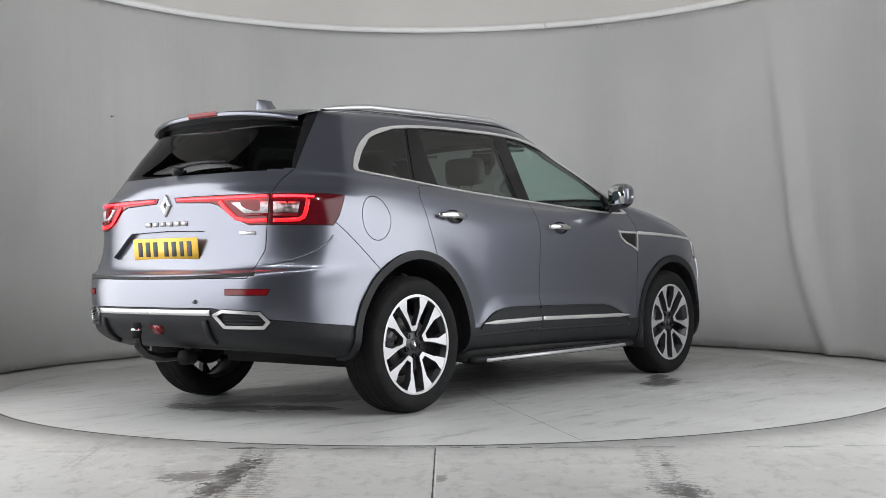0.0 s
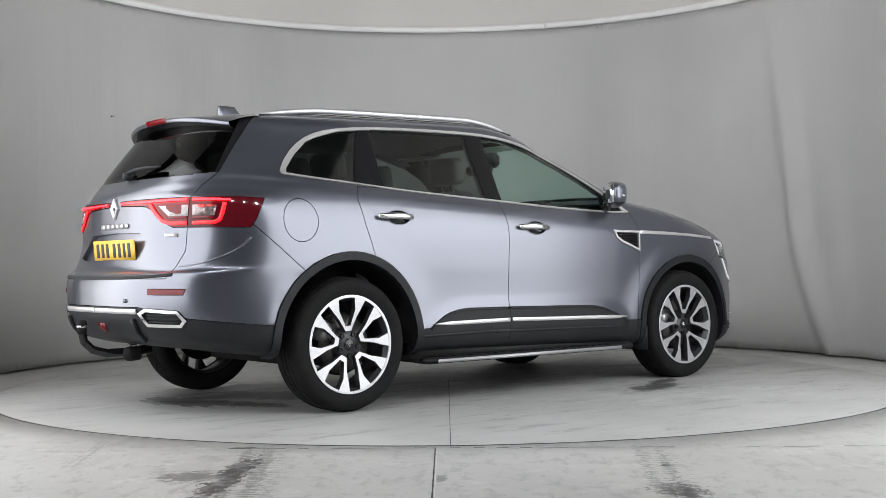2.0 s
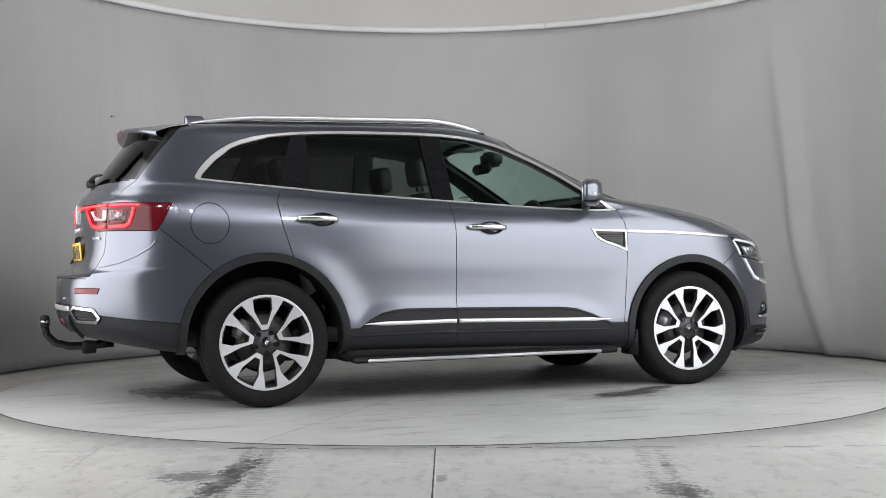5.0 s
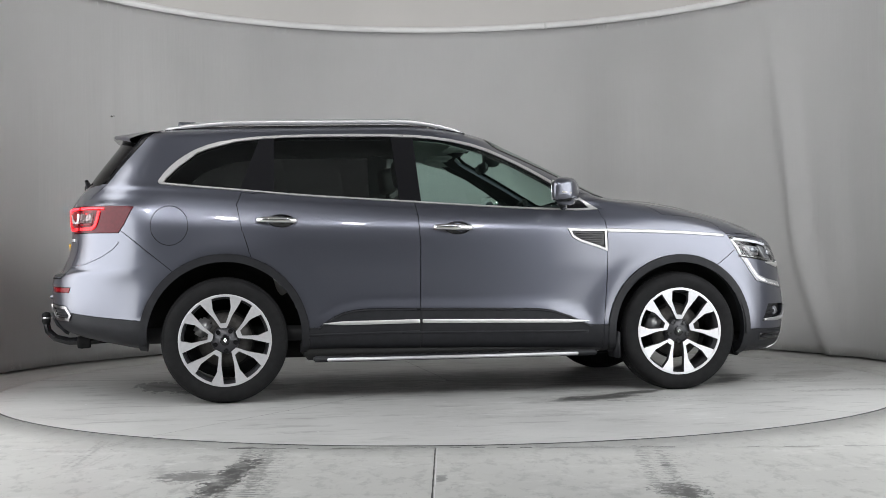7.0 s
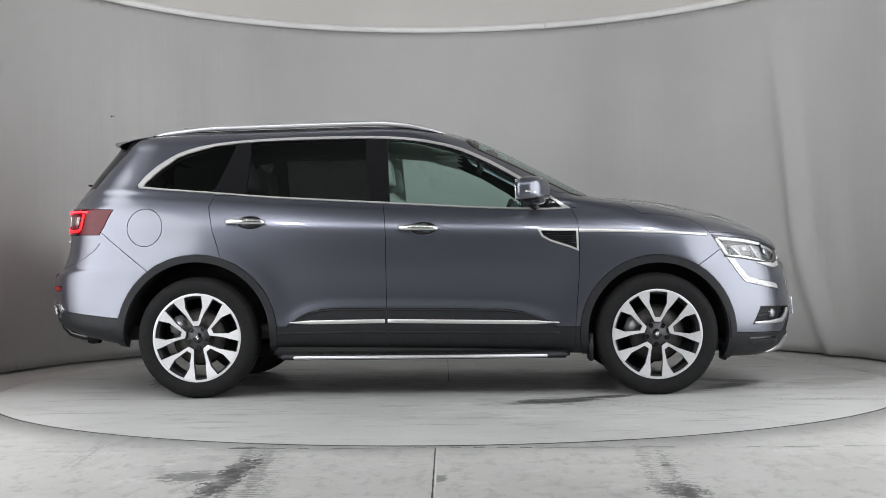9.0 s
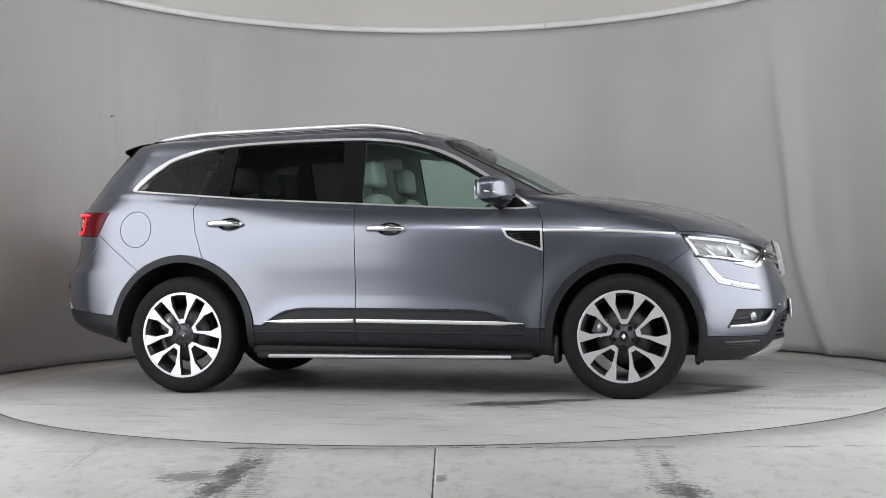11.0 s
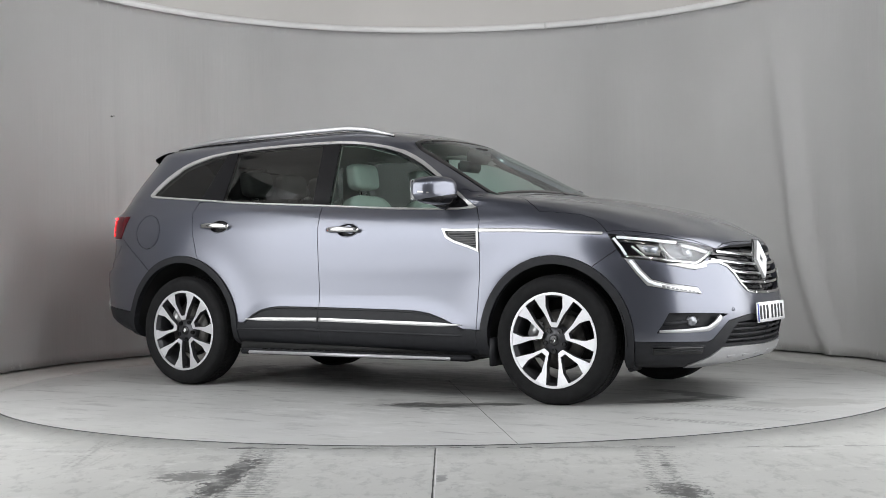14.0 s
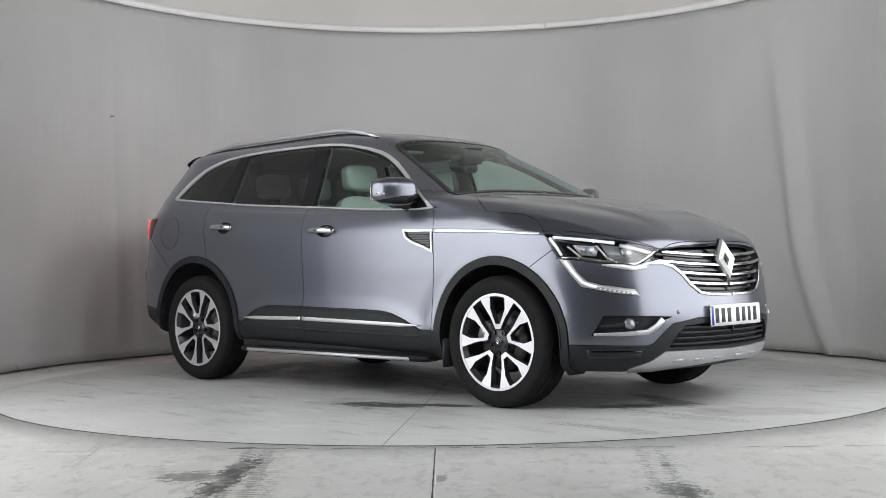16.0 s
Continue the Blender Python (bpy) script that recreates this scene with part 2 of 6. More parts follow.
stain(FLOOR, (-0.90, -2.86), (0.14, 0.04), 0, 30, 0.3, TAR, 0.9, (1, 1, 1), 0.38, 0.44)
stain(FLOOR, (0.79, -3.95), (0.18, 0.32), 4, 26, 0.35, TAR, 0.92, (1, 1, 1), 0.37, 0.43)
stain(FLOOR, (0.83, -3.42), (0.05, 0.12), 0, 26, 0.3, TAR, 0.85, (1, 1, 1), 0.40, 0.46)
stain(FLOOR, (-0.035, -3.66), (0.05, 0.16), 0, 24, 0.4, (0.16, 0.16, 0.155), 0.85, (1, 1, 1), 0.36, 0.42)
stain(FLOOR, (-1.6, -2.9), (0.5, 0.05), 0, 20, 0.3, (0.12, 0.12, 0.115), 0.5, (0.3, 1, 1), 0.48, 0.56)
stain(FLOOR, (0.0, -3.6), (3.5, 1.4), 0, 30, 0.06, TAR, 0.9, (1, 1, 1), 0.705, 0.735)
stain(TABLE, (0.62, -1.25), (0.60, 0.22), 18, 9, 0.5, (0.035, 0.035, 0.034), 0.93, (0.6, 1.6, 1), 0.28, 0.38)
stain(TABLE, (0.94, -1.04), (0.42, 0.15), 22, 9, 0.5, (0.04, 0.04, 0.039), 0.9, (0.6, 1.6, 1), 0.3, 0.4)
stain(TABLE, (-1.85, 0.10), (0.34, 0.75), 12, 10, 0.5, (0.09, 0.09, 0.088), 0.85, (1.8, 0.6, 1), 0.30, 0.36)
stain(TABLE, (-1.62, -0.30), (0.22, 0.40), 20, 12, 0.5, (0.06, 0.06, 0.058), 0.92, (1.6, 0.7, 1), 0.31, 0.36)
stain(TABLE, (1.75, -0.10), (0.75, 0.22), -25, 9, 0.45, (0.10, 0.10, 0.097), 0.8, (0.5, 1.8, 1), 0.35, 0.41)
stain(TABLE, (-1.68, 0.25), (0.25, 0.14), -40, 12, 0.5, (0.06, 0.06, 0.06), 0.9, (1, 1, 1), 0.28, 0.38)
stain(TABLE, (0.68, -1.38), (0.28, 0.09), -50, 12, 0.3, (0.08, 0.08, 0.078), 0.7, (1, 1, 1), 0.40, 0.5)
stain(TABLE, (1.74, -0.51), (0.7, 0.16), 47, 8, 0.3, (0.05, 0.05, 0.048), 0.88, (0.4, 2, 1), 0.36, 0.48)
stain(TABLE, (0.0, 0.0), (2.0, 1.1), 0, 7, 0.2, (0.08, 0.08, 0.078), 0.6, (0.5, 1.6, 1), 0.40, 0.54)
stain(TABLE, (-1.3, 0.9), (0.9, 0.3), 20, 9, 0.3, (0.08, 0.08, 0.078), 0.7, (0.5, 1.8, 1), 0.44, 0.52)
stain(TABLE, (0.0, 0.0), (4.5, 4.5), 0, 34, 0.03, TAR, 0.8, (1, 1, 1), 0.72, 0.76)

stain(TABLE, (-1.38, 0.12), (0.95, 0.42), -50.8, 7, 0.45, (0.11, 0.11, 0.107), 0.85, (0.5, 2.2, 1), 0.30, 0.38)
stain(TABLE, (-1.80, 0.06), (0.50, 0.12), -50.8, 10, 0.4, (0.05, 0.05, 0.048), 0.9, (0.5, 2.4, 1), 0.34, 0.39)
stain(TABLE, (2.40, -0.30), (0.62, 0.30), 42.8, 5, 0.5, (0.27, 0.265, 0.25), 0.6, (1, 1, 1), 0.22, 0.28)
stain(TABLE, (1.90, -0.22), (0.30, 0.12), 42.8, 12, 0.4, (0.09, 0.09, 0.087), 0.85, (0.6, 1.6, 1), 0.38, 0.44)
tread(TABLE, (2.17, -1.25), (0.07, 0.42), 90, 0.034, (0.15, 0.15, 0.142), 0.75, 2.0, 0.44, 0.56)
tread(TABLE, (2.20, -0.64), (0.08, 0.52), 88, 0.034, (0.15, 0.15, 0.142), 0.75, 2.0, 0.45, 0.57)
tread(TABLE, (1.20, -1.30), (0.07, 0.50), 84, 0.034, (0.2, 0.2, 0.19), 0.5, 2.0, 0.48, 0.60)
stain(TABLE, (0.0, 0.0), (3.4, 3.4), 12, 4, 0.04, (0.20, 0.20, 0.195), 0.65, (0.5, 1.9, 1), 0.52, 0.60)
stain(TABLE, (0.3, -1.6), (1.6, 0.9), -20, 6, 0.1, (0.58, 0.58, 0.57), 0.5, (0.6, 1.4, 1), 0.50, 0.60)
stain(FLOOR, (0.0, -3.6), (4.5, 2.2), 0, 8, 0.04, (0.24, 0.24, 0.23), 0.55, (1.5, 0.7, 1), 0.51, 0.59)
stain(FLOOR, (0.0, -3.6), (4.5, 2.2), 8, 5, 0.04, (0.56, 0.56, 0.54), 0.5, (1.0, 1.0, 1), 0.53, 0.66)
CLOTH = material("grey_backdrop_vinyl", (0.64, 0.64, 0.64), 0.40, 0.0, 0.05, 1.2, 0.1)
CLOTH_TOP = material("grey_ceiling_cloth", (0.48, 0.47, 0.455), 0.9, 0.0, 0.06, 1.0)


def weave(m, tall, depth):
    """Faint upright creases in hanging cloth: a stretched relief and a little shading of the dye."""
    n, l = m.node_tree.nodes, m.node_tree.links
    b = n["Principled BSDF"]
    mp = n.new("ShaderNodeMapping")
    mp.inputs["Scale"].default_value = (5, 5, tall)
    l.new(n["Texture Coordinate"].outputs["Object"], mp.inputs["Vector"])
    nz = n.new("ShaderNodeTexNoise")
    nz.inputs["Scale"].default_value, nz.inputs["Detail"].default_value, nz.inputs["Roughness"].default_value = 1.6, 7, 0.55
    l.new(mp.outputs[0], nz.inputs["Vector"])
    bp = n.new("ShaderNodeBump")
    bp.inputs["Strength"].default_value, bp.inputs["Distance"].default_value = 0.32, depth
    l.new(nz.outputs["Fac"], bp.inputs["Height"])
    l.new(bp.outputs["Normal"], b.inputs["Normal"])


weave(CLOTH, 0.35, 0.02)
RAIL_WHITE = material("pale_painted_rail", (0.62, 0.62, 0.62), 0.5, 0.0, 0.05, 6)
SEAM = material("dark_floor_joint", (0.06, 0.06, 0.058), 0.8, 0.0, 0.4, 12)

# ---- mesh helpers ----


def mesh_of(name, bm, mat, smooth=True):
    me = bpy.data.meshes.new(name)
    for f in bm.faces:
        f.smooth = smooth
    bm.to_mesh(me)
    bm.free()
    for m in mat if isinstance(mat, (list, tuple)) else [mat]:
        me.materials.append(m)
    return me


def part(name, bm, mat, parent=None, label="", smooth=True):
    ob = new(name, mesh_of(name, bm, mat, smooth))
    if parent:
        ob.parent = parent
    if label:
        ob["label"] = label
    return ob


def spline(keys, x):
    """Smooth monotone interpolation through (x, value) pairs."""
    if x <= keys[0][0]:
        return keys[0][1]
    if x >= keys[-1][0]:
        return keys[-1][1]
    n = len(keys)
    d = [(keys[i + 1][1] - keys[i][1]) / (keys[i + 1][0] - keys[i][0]) for i in range(n - 1)]
    m = [d[0]] + [0 if d[i - 1] * d[i] <= 0 else 2 * d[i - 1] * d[i] / (d[i - 1] + d[i]) for i in range(1, n - 1)] + [d[-1]]
    for i in range(n - 1):
        if x <= keys[i + 1][0]:
            h = keys[i + 1][0] - keys[i][0]
            t = (x - keys[i][0]) / h
            a, b = keys[i][1], keys[i + 1][1]
            return (a * (1 + 2 * t) * (1 - t) ** 2 + m[i] * h * t * (1 - t) ** 2
                    + b * t * t * (3 - 2 * t) + m[i + 1] * h * t * t * (t - 1))


def lathe(profile, n=64, axis="y"):
    """A turned shape from (radius, along) pairs about the axis."""
    bm = bmesh.new()
    rings = []
    for r, a in profile:
        ring = []
        for i in range(n):
            c, s = math.cos(2 * math.pi * i / n), math.sin(2 * math.pi * i / n)
            co = (r * c, a, r * s) if axis == "y" else (r * c, r * s, a)
            ring.append(bm.verts.new(co))
        rings.append(ring)
    for p, q in zip(rings, rings[1:]):
        for i in range(n):
            j = (i + 1) % n
            bm.faces.new((p[i], p[j], q[j], q[i]))
    bmesh.ops.remove_doubles(bm, verts=bm.verts, dist=1e-5)
    bmesh.ops.recalc_face_normals(bm, faces=bm.faces)
    return bm


def box(x0, x1, y0, y1, z0, z1, bevel=0.0, seg=2):
    bm = bmesh.new()
    bmesh.ops.create_cube(bm, size=1)
    for v in bm.verts:
        v.co = Vector(((x0 + x1) / 2 + v.co.x * (x1 - x0), (y0 + y1) / 2 + v.co.y * (y1 - y0), (z0 + z1) / 2 + v.co.z * (z1 - z0)))
    if bevel:
        bmesh.ops.bevel(bm, geom=bm.edges[:], offset=bevel, segments=seg, affect="EDGES")
    return bm


def tube(points, radius, n=8, flat=1.0, closed=False):
    """A swept tube along points; flat < 1 thins it along its local normal."""
    bm = bmesh.new()
    pts = [Vector(p) for p in points]
    rings = []
    k = len(pts)
    for i, p in enumerate(pts):
        a = pts[(i - 1) % k] if (closed or i) else p
        b = pts[(i + 1) % k] if (closed or i < k - 1) else p
        d = (b - a).normalized()
        up = Vector((0, 1, 0)) if abs(d.y) < 0.9 else Vector((0, 0, 1))
        u = d.cross(up).normalized()
        w = d.cross(u).normalized()
        r = radius(i / (k - 1)) if callable(radius) else radius
        rings.append([bm.verts.new(p + u * r * math.cos(2 * math.pi * j / n) + w * r * flat * math.sin(2 * math.pi * j / n)) for j in range(n)])
    pairs = list(zip(rings, rings[1:])) + ([(rings[-1], rings[0])] if closed else [])
    for p, q in pairs:
        for j in range(n):
            bm.faces.new((p[j], p[(j + 1) % n], q[(j + 1) % n], q[j]))
    if not closed:
        bm.faces.new(rings[0])
        bm.faces.new(rings[-1])
    bmesh.ops.recalc_face_normals(bm, faces=bm.faces)
    return bm


def join(*bms):
    out = bmesh.new()
    for b in bms:
        me = bpy.data.meshes.new("tmp")
        b.to_mesh(me)
        b.free()
        out.from_mesh(me)
        bpy.data.meshes.remove(me)
    return out


# ---- the studio: floor, curved cloth wall, rail, ceiling cloth ----
WALL_C, WALL_R, RAIL_Z = (0.0, 0.40), 3.30, 3.02
TABLE_R = 2.87


def ring_floor():
    """The fixed floor: one sheet with a round hole for the turntable, out to far beyond the hall."""
    bm = bmesh.new()
    rings = []
    for r in (TABLE_R + 0.009, 3.2, 3.8, 4.6, 6, 9, 20, 60):
        rings.append([bm.verts.new((r * math.cos(a), r * math.sin(a), 0)) for a in np.linspace(0, 2 * math.pi, 160, endpoint=False)])
    for p, q in zip(rings, rings[1:]):
        for i in range(160):
            bm.faces.new((p[i], q[i], q[(i + 1) % 160], p[(i + 1) % 160]))
    inner = rings[0]
    low = [bm.verts.new((v.co.x, v.co.y, -0.05)) for v in inner]
    for i in range(160):
        bm.faces.new((inner[i], inner[(i + 1) % 160], low[(i + 1) % 160], low[i]))
    bm.faces.new(low)
    return bm


tagged(part("floor", ring_floor(), FLOOR), "worn grey painted concrete studio floor", "floor", kind="structure")


def wall_radius(a, z):
    """Cloth billows a little between its fixings, with a few deep folds."""
    r = WALL_R + 0.010 * math.sin(9 * a + 1.2 * z) + 0.006 * math.sin(23 * a - 0.8 * z + 1)
    drop = max(0.0, 1.0 - z)
    for at, lean, deep, wide in ((0.590, 0.048, 0.050, 0.026), (0.545, 0.044, 0.026, 0.022), (0.40, 0.02, 0.022, 0.05), (0.76, 0.0, 0.008, 0.02), (2.58, 0.0, 0.010, 0.022), (2.52, 0.01, 0.006, 0.02)):
        c = at - lean * (3.0 - z) - (0.075 * drop ** 1.6 if at > 0.5 and at < 1 else 0)
        r -= deep * math.exp(-((a - c) / wide) ** 2) * (0.25 + 0.75 * min(1, max(0, (2.9 - z) / 1.8)))
    return r


def cloth_wall():
    bm = bmesh.new()
    lo, hi, n, k = -0.20, math.pi + 0.20, 420, 40
    grid = []
    for j in range(k + 1):
        z = 0.016 + (RAIL_Z - 0.016) * j / k
        row = []
        for i in range(n + 1):
            a = lo + (hi - lo) * i / n
            r = wall_radius(a, z)
            row.append(bm.verts.new((WALL_C[0] + r * math.cos(a), WALL_C[1] + r * math.sin(a), z)))
        grid.append(row)
    for p, q in zip(grid, grid[1:]):
        for i in range(n):
            bm.faces.new((p[i], q[i], q[i + 1], p[i + 1]))
    bmesh.ops.solidify(bm, geom=bm.faces[:], thickness=-0.01)
    return bm


tagged(part("wall_backdrop", cloth_wall(), CLOTH), "curved grey vinyl studio backdrop with soft folds", "wall", kind="structure")


def arc(r, z, lo, hi, n=140):
    return [(WALL_C[0] + r * math.cos(a), WALL_C[1] + r * math.sin(a), z) for a in np.linspace(lo, hi, n)]


def band(r, z0, z1, thick, lo, hi, n=160):
    """A curved flat bar that follows the wall."""
    bm = bmesh.new()
    rings = [[bm.verts.new(p) for p in arc(q, z, lo, hi, n)] for q, z in ((r, z0), (r, z1), (r + thick, z1), (r + thick, z0))]
    for a, b in zip(rings, rings[1:] + rings[:1]):
        for i in range(n - 1):
            bm.faces.new((a[i], a[i + 1], b[i + 1], b[i]))
    for e in (0, n - 1):
        bm.faces.new([q[e] for q in rings])
    bmesh.ops.recalc_face_normals(bm, faces=bm.faces)
    return bm


curtain_rail = tagged(new("curtain_rail"), "pale painted curved rail along the top of the backdrop", "rail")
ends = (-0.19, 1.27, math.pi + 0.19)
for a0, a1 in zip(ends, ends[1:]):
    part("rail_section", band(WALL_R - 0.045, RAIL_Z - 0.005, RAIL_Z + 0.05, 0.035, a0 + 0.0008, a1 - 0.0008), RAIL_WHITE, curtain_rail)


def ceiling_sheet():
    """The ceiling cloth runs up and inwards from the rail and closes the place above."""
    bm = bmesh.new()
    rings = []
    for r, z in ((3.36, 3.03), (3.34, 3.2), (3.30, 3.6), (3.25, 4.3), (2.0, 4.35), (0.01, 4.35)):
        rings.append([bm.verts.new((WALL_C[0] + r * math.cos(a), WALL_C[1] + r * math.sin(a), z)) for a in np.linspace(-0.62, math.pi + 0.62, 120)])
    for p, q in zip(rings, rings[1:]):
        for i in range(119):
            bm.faces.new((p[i], q[i], q[i + 1], p[i + 1]))
    return bm


tagged(part("ceiling", ceiling_sheet(), CLOTH_TOP), "grey cloth ceiling above the studio backdrop", "ceiling", kind="structure")


def hall_walls():
    bm = bmesh.new()
    c = [bm.verts.new(p) for p in ((-8, -12, 0), (8, -12, 0), (8, 8, 0), (-8, 8, 0), (-8, -12, 6), (8, -12, 6), (8, 8, 6), (-8, 8, 6))]
    for q in ((0, 1, 5, 4), (1, 2, 6, 5), (2, 3, 7, 6), (3, 0, 4, 7), (4, 5, 6, 7)):
        bm.faces.new([c[i] for i in q])
    return bm


HALL = material("dim_hall_paint", (0.10, 0.10, 0.104), 0.8, 0.0, 0.15, 0.8)
tagged(part("wall_hall", hall_walls(), HALL), "plain dim hall walls around the studio", "wall", kind="structure")

hook = join(tube([(-2.80, 2.10, 2.05), (-2.78, 2.08, 2.055), (-2.772, 2.076, 2.048)], 0.0025, 6), box(-2.812, -2.798, 2.093, 2.107, 2.044, 2.058, 0.002))
tagged(part("wall_hook", hook, STEEL), "small dark hook pinned in the grey backdrop", "hook")

# ---- the turntable ----
turntable = tagged(new("turntable"), "round grey painted turntable flush with the floor", "turntable")


CUTS = [-129.0, -53.0, 20.0, 92.0, 163.0]


def segment(a0, a1):
    """One wedge of the deck, with a hair-wide joint to its neighbours."""
    bm = bmesh.new()
    n = 36
    mid = radians((a0 + a1) / 2)
    tip = bm.verts.new((0.004 * math.cos(mid), 0.004 * math.sin(mid), 0.002))
    rings = [[tip] * (n + 1)]
    for r, z in ((0.5, 0.002), (1.5, 0.002), (TABLE_R - 0.004, 0.002), (TABLE_R, -0.002), (TABLE_R, -0.04)):
        g = 0.0016 / r
        rings.append([bm.verts.new((r * math.cos(a), r * math.sin(a), z)) for a in np.linspace(radians(a0) + g, radians(a1) - g, n + 1)])
    for p, q in zip(rings, rings[1:]):
        for i in range(n):
            f = bm.faces.new([p[i], q[i], q[i + 1]] if p[i] is p[i + 1] else [p[i], q[i], q[i + 1], p[i + 1]])
            # Rim faces are coloured dark to stand in for shade in the gap.
            f.material_index = 1 if min(v.co.z for v in f.verts) < 0 else 0
    return bm


for a0, a1 in zip(CUTS, CUTS[1:] + [CUTS[0] + 360]):
    part("deck_segment", segment(a0, a1), [TABLE, SEAM], turntable, smooth=False)
part("deck_base", lathe([(0.001, -0.006), (TABLE_R - 0.01, -0.006), (TABLE_R - 0.01, -0.03)], 96, "z"), SEAM, turntable, smooth=False)

# flakes of pale paint lying on the deck
random.seed(7)
flakes = bmesh.new()
for i in range(46):
    rad, ang = 2.7 * random.random() ** 0.5, random.uniform(2.2, 4.6)
    cx, cy, size = rad * math.cos(ang), rad * math.sin(ang), random.uniform(0.003, 0.008)
    ring_ = [(cx + size * random.uniform(0.5, 1.0) * math.cos(a), cy + size * random.uniform(0.5, 1.0) * math.sin(a)) for a in np.linspace(0, 2 * math.pi, 6, endpoint=False)]
    low_, top_ = [[flakes.verts.new((x, y, z)) for x, y in ring_] for z in (0.0022, 0.0038)]
    flakes.faces.new(top_)
    for k in range(6):
        flakes.faces.new((low_[k], low_[(k + 1) % 6], top_[(k + 1) % 6], top_[k]))
tagged(part("paint_flakes", flakes, RAIL_WHITE, turntable, "loose flakes of pale paint", False), kind="stuff")

# floor joints
floor = bpy.data.objects["floor"]


def strip(p, q, wide, mat, z=0.0012, broken=0.0):
    """A thin joint filler let into the floor, broken where it has worn away."""
    bm = bmesh.new()
    a, b = Vector((*p, z)), Vector((*q, z))
    d = (b - a).normalized()
    w = Vector((-d.y, d.x, 0))
    k = max(2, int((b - a).length / 0.05))
    for i in range(k):
        if random.random() < broken:
            continue
        s0, s1 = a + (b - a) * i / k, a + (b - a) * (i + 1) / k
        w0 = wide * random.uniform(0.6, 1.2) / 2
        bm.faces.new([bm.verts.new(v) for v in (s0 - w * w0, s1 - w * w0, s1 + w * w0, s0 + w * w0)])
    ob = part("floor_joint", bm, mat, floor, smooth=False)
    return ob


strip((-0.060, -2.93), (-0.062, -7.5), 0.006, SEAM)
strip((-0.052, -2.93), (-0.055, -7.5), 0.003, RAIL_WHITE, 0.0008)
strip((-4.0, -2.72), (4.0, -3.12), 0.007, RAIL_WHITE, 0.0008, 0.3)
strip((-1.3, -2.867), (2.2, -3.042), 0.010, SEAM, 0.0014, 0.45)

# ---- the car ----
# Car axes: x forward from the rear axle, y to its left, z up; the pivot of the turntable lies at (PX, PY).
PX, PY = 1.4526, 0.0772
SHIFT = Matrix.Translation((-PX, -PY, 0.002))
car = tagged(new("car"), "metallic grey five-door family crossover on the turntable", "car")


class Row:
    """One level line round half the body: rear centre, corner, flank, corner, front centre."""

    def __init__(self, zr, zb, zm, zf, xr, xf, w, lr, lf, nr=2.6, nf=2.6):
        self.v = (zr, zb, zm, zf, xr, xf, w, lr, lf, nr, nf)


def contour(v, nr_=22, ns_=76, nf_=26):
    zr, zb, zm, zf, xr, xf, w, lr, lf, nr, nf = v
    pts = []
    zs = [(xr, zr), (min(xr + lr * 0.9, 0.1), zb), (1.6, zm), (xf, zf)] if xf > 1.75 else [(xr, zr), (0.1, zb), (xf - lf * 0.8, zm), (xf, zf)]
    for i in range(nr_):
        a = math.pi / 2 * i / nr_
        pts.append((xr + lr * (1 - math.cos(a) ** (2 / nr)), -w * math.sin(a) ** (2 / nr)))
    for i in range(ns_):
        t = i / ns_
        pts.append((xr + lr + (xf - lf - xr - lr) * t, -w))
    for i in range(nf_ + 1):
        a = math.pi / 2 * (1 - i / nf_)
        pts.append((xf - lf * (1 - max(0, math.cos(a)) ** (2 / nf)), -w * math.sin(a) ** (2 / nf)))
    return [Vector((x, y, spline(zs, x))) for x, y in pts]


